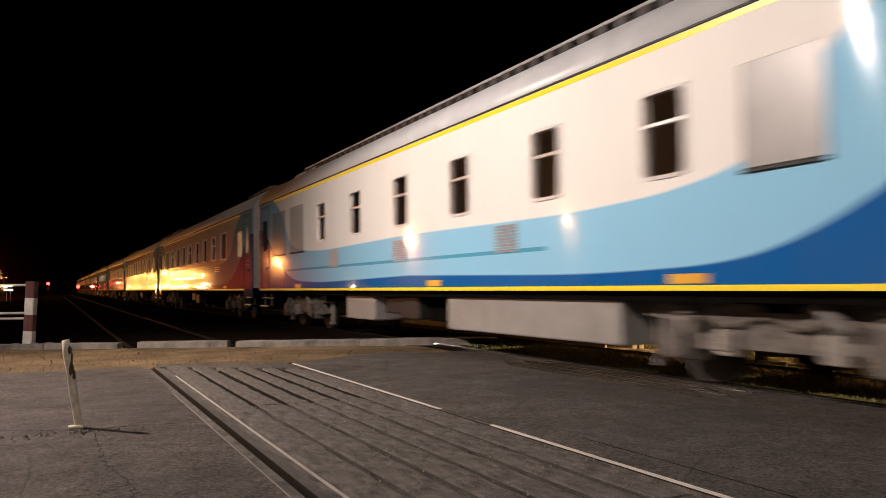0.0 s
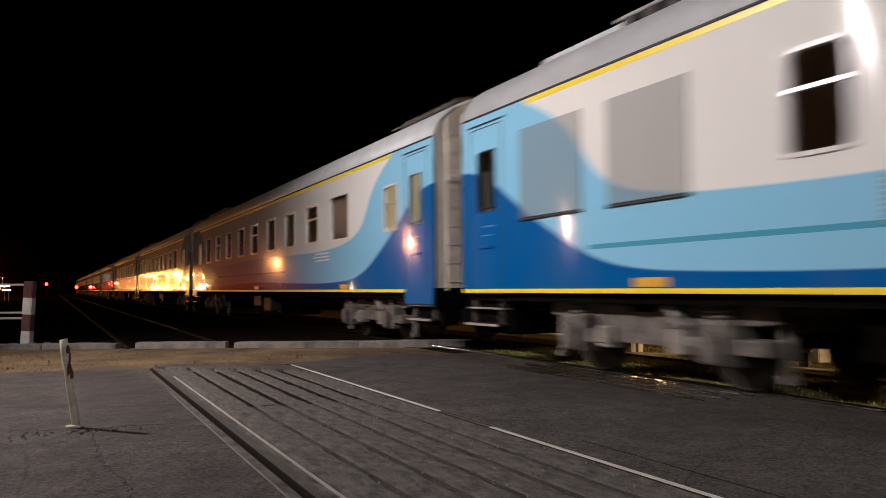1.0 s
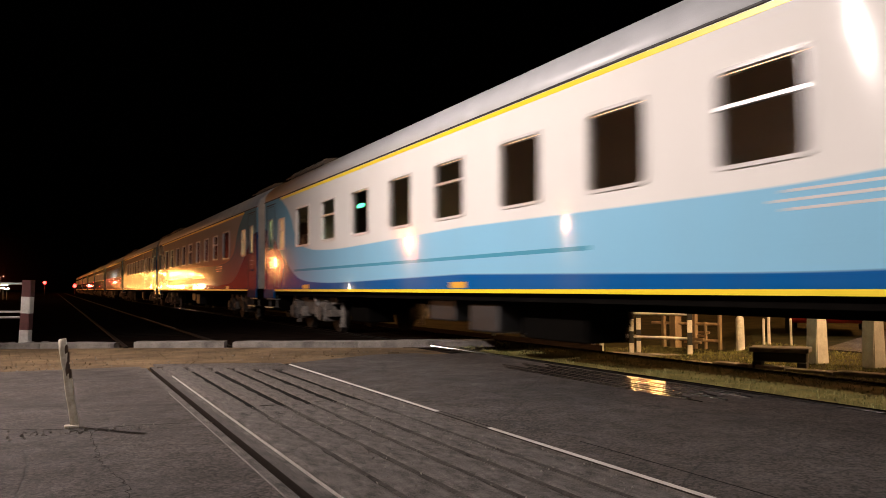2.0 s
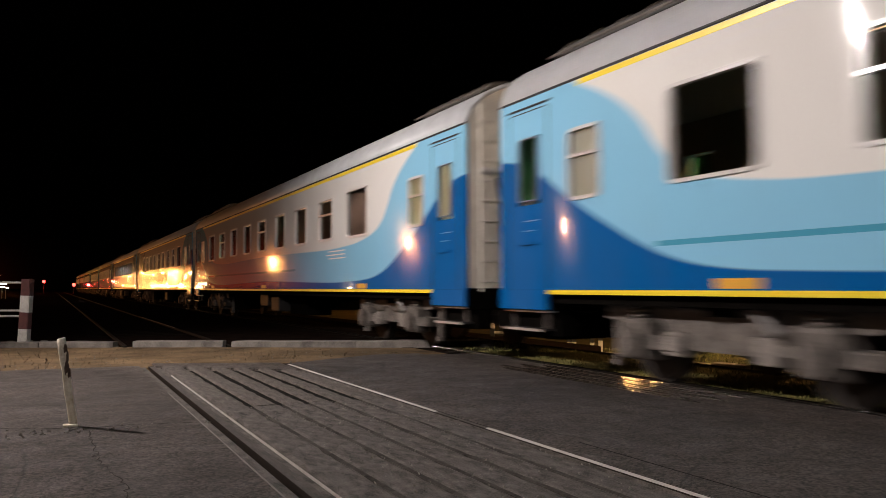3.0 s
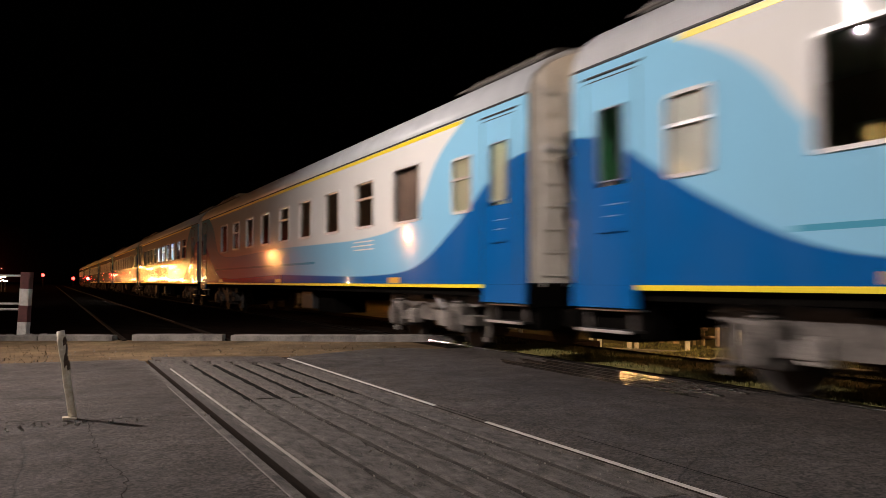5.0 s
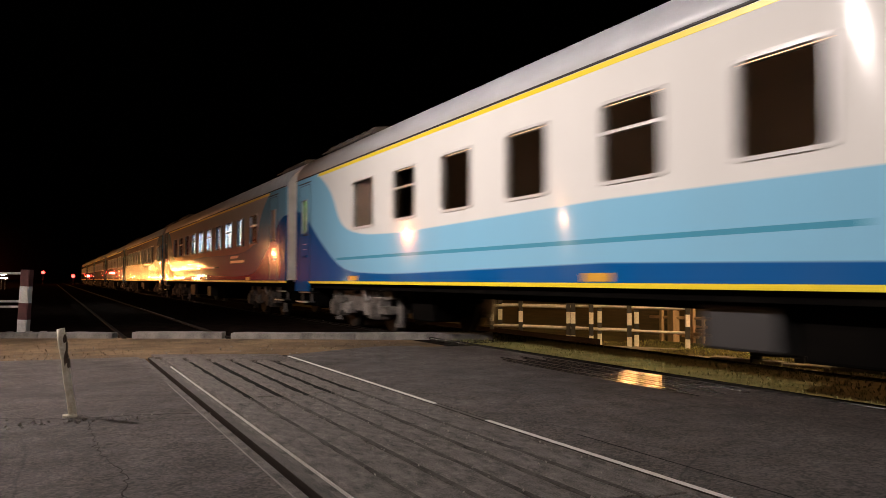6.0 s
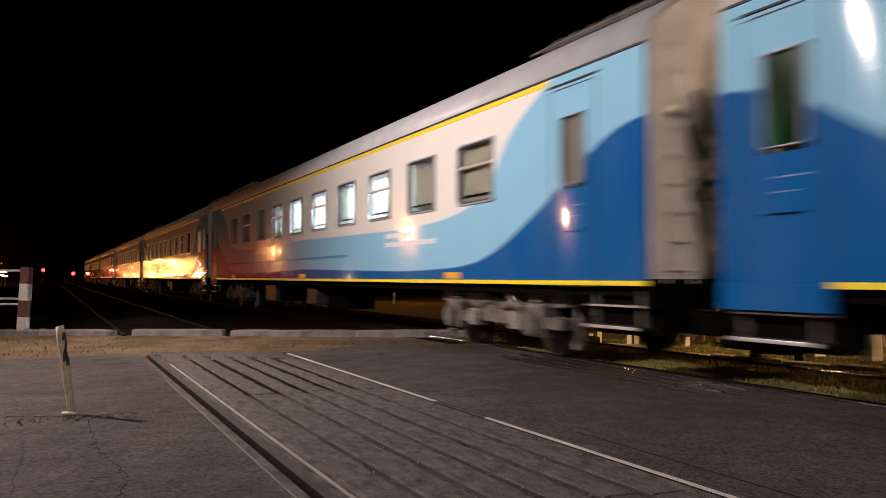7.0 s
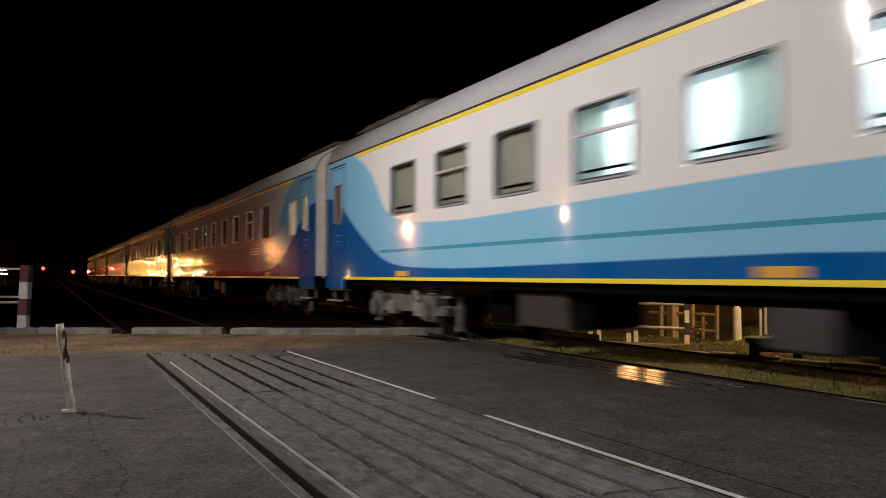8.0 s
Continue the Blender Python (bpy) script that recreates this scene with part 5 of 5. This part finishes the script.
M_STRAWBLADE = surface("dry_grass", (0.05, 0.036, 0.02), (0.19, 0.135, 0.07), 9.0, (0.8, 0.95), 0)
M_BLADE = surface("dim_grass", (0.10, 0.12, 0.032), (0.28, 0.25, 0.085), 6.0, (0.8, 0.95), 0)


def on_straw():
    x = rng.uniform(-4, 5.2)
    return x, rng.uniform(12.1, 15.9 - 0.488 * max(x, -4)) if x < 5 else 12.4, -0.03


def on_verge():
    while True:
        x, y = rng.uniform(6.5, 13), rng.uniform(3.5, 15)
        if abs(x - TRACK_X - 0.873) > 0.08:
            return x, y, -0.028 if x < 8.0 else verge_height(x, y)


blades("dry_grass", 2200, on_straw, 0.026, M_STRAWBLADE, "flattened dry straw-coloured grass", 1.6)
blades("grass", 16000, on_verge, 0.032, M_BLADE, "thin trampled grass by the rails", 0.8)

# ---- beyond the main line ----
VZ = -0.10
HOLLOW = -0.355


def tube_fence(posts, z_rails, label):
    f = tagged(new("rail_fence"), label, "fence", "tube fences beyond the rails")
    f.location = (*posts[0], HOLLOW)
    for x, y in posts:
        banded_post("post_band", pose(x - posts[0][0], y - posts[0][1], 0, 0, 0, -35), 0.092, 0.98, 4, f, (M_WHITE, M_DARKBAND))
    a, b = posts[0], posts[-1]
    for z in z_rails:
        bm = bmesh.new()
        rod(bm, (0, 0, z), (b[0] - a[0], b[1] - a[1], z - 0.02), 0.027)
        part("rail", bm, M_WHITE, f, "white tube rail")
    return f


tube_fence([(8.99, 15.88), (9.39, 15.29), (10.02, 14.36)], (0.85, 0.40), "black and white banded tube fence on the verge")
tube_fence([(10.08, 14.27), (10.30, 13.93), (10.76, 13.25), (11.42, 12.27)], (0.87, 0.39), "black and white banded tube fence beside the kerb")
tube_fence([(9.50, 16.38), (10.86, 14.38), (11.32, 13.70)], (0.85, 0.37), "banded tube fence standing behind another")

wood = tagged(new("wooden_fence"), "bare wooden fence lit orange by a street lamp", "fence")
wood.location = (12.74, 14.90, HOLLOW)
wood.scale = (1.22, 1.22, 1.22)
for x, y, h, w in ((0.08, -0.22, 0.86, 0.07), (0.16, -0.45, 0.80, 0.16), (0.29, -0.83, 0.84, 0.07), (0.36, -1.02, 0.50, 0.05), (0.45, -1.28, 0.74, 0.06)):
    part("post", boxes((x - w / 2, x + w / 2, y - w / 2, y + w / 2, 0, h), bevel=0.01), M_WOOD, wood)
for z, x0, x1 in ((0.46, 0.0, 0.45), (0.16, 0.0, 0.45), (0.62, -0.25, 0.2)):
    bm = bmesh.new()
    rod(bm, (x0, -2.83 * x0 + 0.02, z), (x1, -2.83 * x1 - 0.02, z), 0.028, 6)
    part("rail", bm, M_WOOD, wood)
for i in range(4):
    part("board", boxes((0.2 + 0.05 * i, 0.235 + 0.05 * i, -1.05 - 0.02 * i, -0.62, 0.10 + 0.06 * i, 0.145 + 0.06 * i), bevel=0.005), M_WOOD, wood)

for x, y, h, w in ((12.27, 11.78, 0.62, 0.17), (12.5, 11.4, 0.5, 0.05), (12.75, 11.5, 0.56, 0.06), (12.9, 11.1, 0.5, 0.05)):
    p = tagged(new("bollard"), "pale round-topped bollard on the grass" if w > 0.1 else "thin pale post on the grass", "bollard", "posts on the verge")
    p.location = (x, y, verge_height(x, y))
    bm = bmesh.new()
    bmesh.ops.create_cone(bm, cap_ends=True, segments=14, radius1=w / 2, radius2=w / 2 * 0.94, depth=h, matrix=Matrix.Translation((0, 0, h / 2)))
    bmesh.ops.create_uvsphere(bm, u_segments=14, v_segments=8, radius=w / 2 * 0.93, matrix=Matrix.Translation((0, 0, h)))
    part("shaft", bm, M_WHITE, p, smooth=False)

barrier = tagged(new("road_barrier"), "white concrete posts carrying a black and white striped beam", "barrier")
barrier.location = (10.23, 8.34, VZ)
for x, y in ((0, 0), (0.17, -0.79), (0.34, -1.6), (0.51, -2.4)):
    bm = bmesh.new()
    lo = [bm.verts.new((x + a * 0.13, y + b * 0.10, 0)) for a, b in ((-1, -1), (1, -1), (1, 1), (-1, 1))]
    hi = [bm.verts.new((x + a * 0.105, y + b * 0.085, 0.86)) for a, b in ((-1, -1), (1, -1), (1, 1), (-1, 1))]
    bm.faces.new(lo[::-1]), bm.faces.new(hi)
    for k in range(4):
        bm.faces.new((lo[k], lo[(k + 1) % 4], hi[(k + 1) % 4], hi[k]))
    bmesh.ops.bevel(bm, geom=list(bm.edges), offset=0.012, segments=2, affect="EDGES")
    part("post", bm, M_WHITE, barrier)
u = Vector((0.21, -0.98, 0)).normalized()
for i in range(15):
    a, b = u * (-0.56 + i * 0.22), u * (-0.56 + (i + 1) * 0.22)
    bm = bmesh.new()
    off, sl = Vector((-0.14, -0.03, 0)), u * 0.07
    v = [bm.verts.new(p) for p in (a + off - sl + Vector((0, 0, 0.70)), b + off - sl + Vector((0, 0, 0.70)), b + off + sl + Vector((0, 0, 0.82)), a + off + sl + Vector((0, 0, 0.82)))]
    w = [bm.verts.new(q.co + Vector((0.04, 0.01, 0))) for q in v]
    bm.faces.new(v), bm.faces.new(w[::-1])
    for k in range(4):
        bm.faces.new((v[k], w[k], w[(k + 1) % 4], v[(k + 1) % 4]))
    part("beam_stripe", bm, M_DARKBAND if i % 2 else M_WHITE, barrier)

trough = tagged(new("concrete_bench"), "low grey concrete bench on the grass", "bench")
trough.location = (9.0, 8.45, VZ)
trough.rotation_euler = (0, 0, radians(-56))
part("slab", boxes((0, 0.78, -0.2, 0.2, 0.23, 0.30), bevel=0.015), M_CONCRETE, trough)
part("apron", boxes((0.04, 0.74, -0.15, 0.15, 0.10, 0.228), bevel=0.02), M_GREYBOX, trough)
for x in (0.1, 0.68):
    part("leg", boxes((x - 0.06, x + 0.06, -0.16, 0.16, 0, 0.098), bevel=0.01), M_GREYBOX, trough)

far_kerb = tagged(new("kerb"), "broken pale kerb edging the verge", "kerb", kind="structure")
line = [Vector((8.93, 11.3, -0.12)), Vector((8.88, 9.0, 0)), Vector((9.06, 7.85, 0)), Vector((9.35, 6.6, 0)), Vector((9.4, 4.0, 0))]
i = 0
for a, b in zip(line, line[1:]):
    n = max(1, round((b - a).length / 0.62))
    for k in range(n):
        p, q = a.lerp(b, k / n), a.lerp(b, (k + 1) / n)
        at = Matrix.Translation((p.x, p.y, p.z + VZ + random.uniform(-0.05, 0.0))) @ Matrix.Rotation(math.atan2(q.y - p.y, q.x - p.x), 4, "Z") @ Matrix.Diagonal((1, 0.6, 0.8, 1))
        part("kerb_stone", kerb_piece((q - p).length - 0.02, 50 + i), M_CONCRETE, far_kerb, "", at)
        i += 1
fence_kerb = tagged(new("kerb"), "low pale kerb at the foot of the tube fences", "kerb", kind="structure")
a, b = Vector((8.82, 15.55, 0)), Vector((11.25, 11.95, 0))
for k in range(7):
    p, q = a.lerp(b, k / 7), a.lerp(b, (k + 1) / 7)
    at = Matrix.Translation((p.x, p.y, HOLLOW + 0.01)) @ Matrix.Rotation(math.atan2(q.y - p.y, q.x - p.x), 4, "Z") @ Matrix.Diagonal((1, 0.7, 0.8, 1))
    part("kerb_stone", kerb_piece((q - p).length - 0.01, 90 + k), M_CONCRETE, fence_kerb, "", at)
tagged(sheet("road", [(12.4, -30), (70, -30), (70, 40), (12.4, 10)], -0.075, M_ASPHALT, 0.02), "far road lit orange by street lamps", "road", kind="structure")

# a small car with its lamps on, across the tracks
M_CARRED = surface("red_car_paint", (0.10, 0.007, 0.006), (0.14, 0.011, 0.009), 3.0, (0.15, 0.25), 0.01)
M_HEADLAMP = glow("car_headlamp", (0.95, 1.0, 0.96), 30)
M_GREENLAMP = glow("green_lamp", (0.25, 1.0, 0.55), 14)
car = tagged(new("car"), "small red car with white headlamps on the far road", "car")
car.location, car.rotation_euler = (17.2, 13.7, -0.075), (0, 0, radians(38.5))
outline = [(-1.9, 0.28), (-1.95, 0.55), (-1.80, 0.78), (-0.95, 0.90), (-0.35, 1.38), (0.95, 1.42), (1.65, 0.98), (1.90, 0.92), (1.95, 0.40), (1.85, 0.28)]
bm = prism([(z, y) for z, y in outline], -0.8, 0.8)
bmesh.ops.bevel(bm, geom=list(bm.edges), offset=0.05, segments=2, affect="EDGES")
part("body", bm, M_CARRED, car)
for y in (-0.81, 0.81):
    for x in (-1.2, 1.2):
        m = Matrix.Translation((x, y, 0.30)) @ Matrix.Rotation(radians(90), 4, "X")
        bm = bmesh.new()
        bmesh.ops.create_cone(bm, cap_ends=True, segments=20, radius1=0.3, radius2=0.3, depth=0.18, matrix=m)
        part("wheel", bm, M_BLACK, car)
bm = bmesh.new()
v = [bm.verts.new(p) for p in ((-0.99, -0.66, 0.94), (-0.99, 0.66, 0.94), (-0.42, 0.60, 1.37), (-0.42, -0.60, 1.37))]
w = [bm.verts.new(q.co + Vector((-0.02, 0, 0.012))) for q in v]
bm.faces.new(v), bm.faces.new(w[::-1])
for k in range(4):
    bm.faces.new((v[k], w[k], w[(k + 1) % 4], v[(k + 1) % 4]))
part("windscreen", bm, M_BLACK, car, "dark windscreen")
for y in (-0.58, 0.58):
    bm = bmesh.new()
    bmesh.ops.create_uvsphere(bm, u_segments=12, v_segments=8, radius=0.085, matrix=Matrix.Translation((-1.93, y, 0.60)))
    part("headlamp", bm, M_HEADLAMP if y < 0 else M_GREENLAMP, car, "lit headlamp")

# ---- red signals and small lights far along the line ----
M_REDGLOW = glow("red_signal_glow", (1.0, 0.03, 0.02), 16)
M_SMALLGLOW = glow("small_warm_glow", (1.0, 0.72, 0.42), 25)


def signal(x, y, z, watts):
    s = tagged(new("railway_signal"), "railway signal showing a red light", "signal", "red signals")
    s.location = (x, y, -0.16)
    bm = bmesh.new()
    rod(bm, (0, 0.2, 0), (0, 0.2, z + 0.5), 0.06)
    part("mast", bm, M_BLACK, s)
    part("head", boxes((-0.22, 0.22, 0.06, 0.2, z - 0.15, z + 0.55), bevel=0.04), M_BLACK, s)
    bm = bmesh.new()
    bmesh.ops.create_uvsphere(bm, u_segments=14, v_segments=8, radius=0.36, matrix=Matrix.Translation((0, 0, z + 0.16)))
    part("lens", bm, M_REDGLOW, s, "glowing red lens")
    light = bpy.data.lights.new("signal_light", "POINT")
    light.energy, light.color, light.shadow_soft_size = watts, (1.0, 0.05, 0.03), 0.2
    lo = new("signal_light", light)
    lo.location = (x, y - 0.7, z)


signal(-1.55, 200.0, 2.55, 500)
signal(4.25, 186.0, 1.75, 400)
for x, y, z, n in ((-4.75, 98.0, 1.55, 1), (-4.35, 97.0, 1.15, 2), (-4.95, 102.0, 1.2, 2)):
    lamp = tagged(new("yard_light"), "small low warm light by the station", "lamp", "station yard lights")
    lamp.location = (x, y, -0.16)
    bm = bmesh.new()
    rod(bm, (0, 0, 0), (0, 0, z + 0.1), 0.03)
    part("stem", bm, M_POLE, lamp)
    part("tube", boxes((-0.45 / n, 0.45 / n, -0.05, 0.05, z + 0.1, z + 0.22), bevel=0.02), M_SMALLGLOW, lamp, "lit tube")


# ---- what moves ----
def motions():
    for k, c in enumerate(coaches):
        walk(c, [(0.5 * i, pose(TRACK_X, front_of(k, 0.5 * i), 0)) for i in range(17)])
    # the wheels roll along with the coaches that pass close by
    for k, c in enumerate(coaches[:6]):
        for b in c.children:
            for w in b.children:
                if w.name.startswith("wheelset"):
                    y = w.matrix_basis.translation.y
                    rows = []
                    for i in range(241):
                        t = i / 30
                        turn = math.degrees((front_of(k, 0) - front_of(k, t)) / 0.457)
                        rows.append((t, pose(0, y, 0.457, turn)))
                    walk(w, rows)


motions()
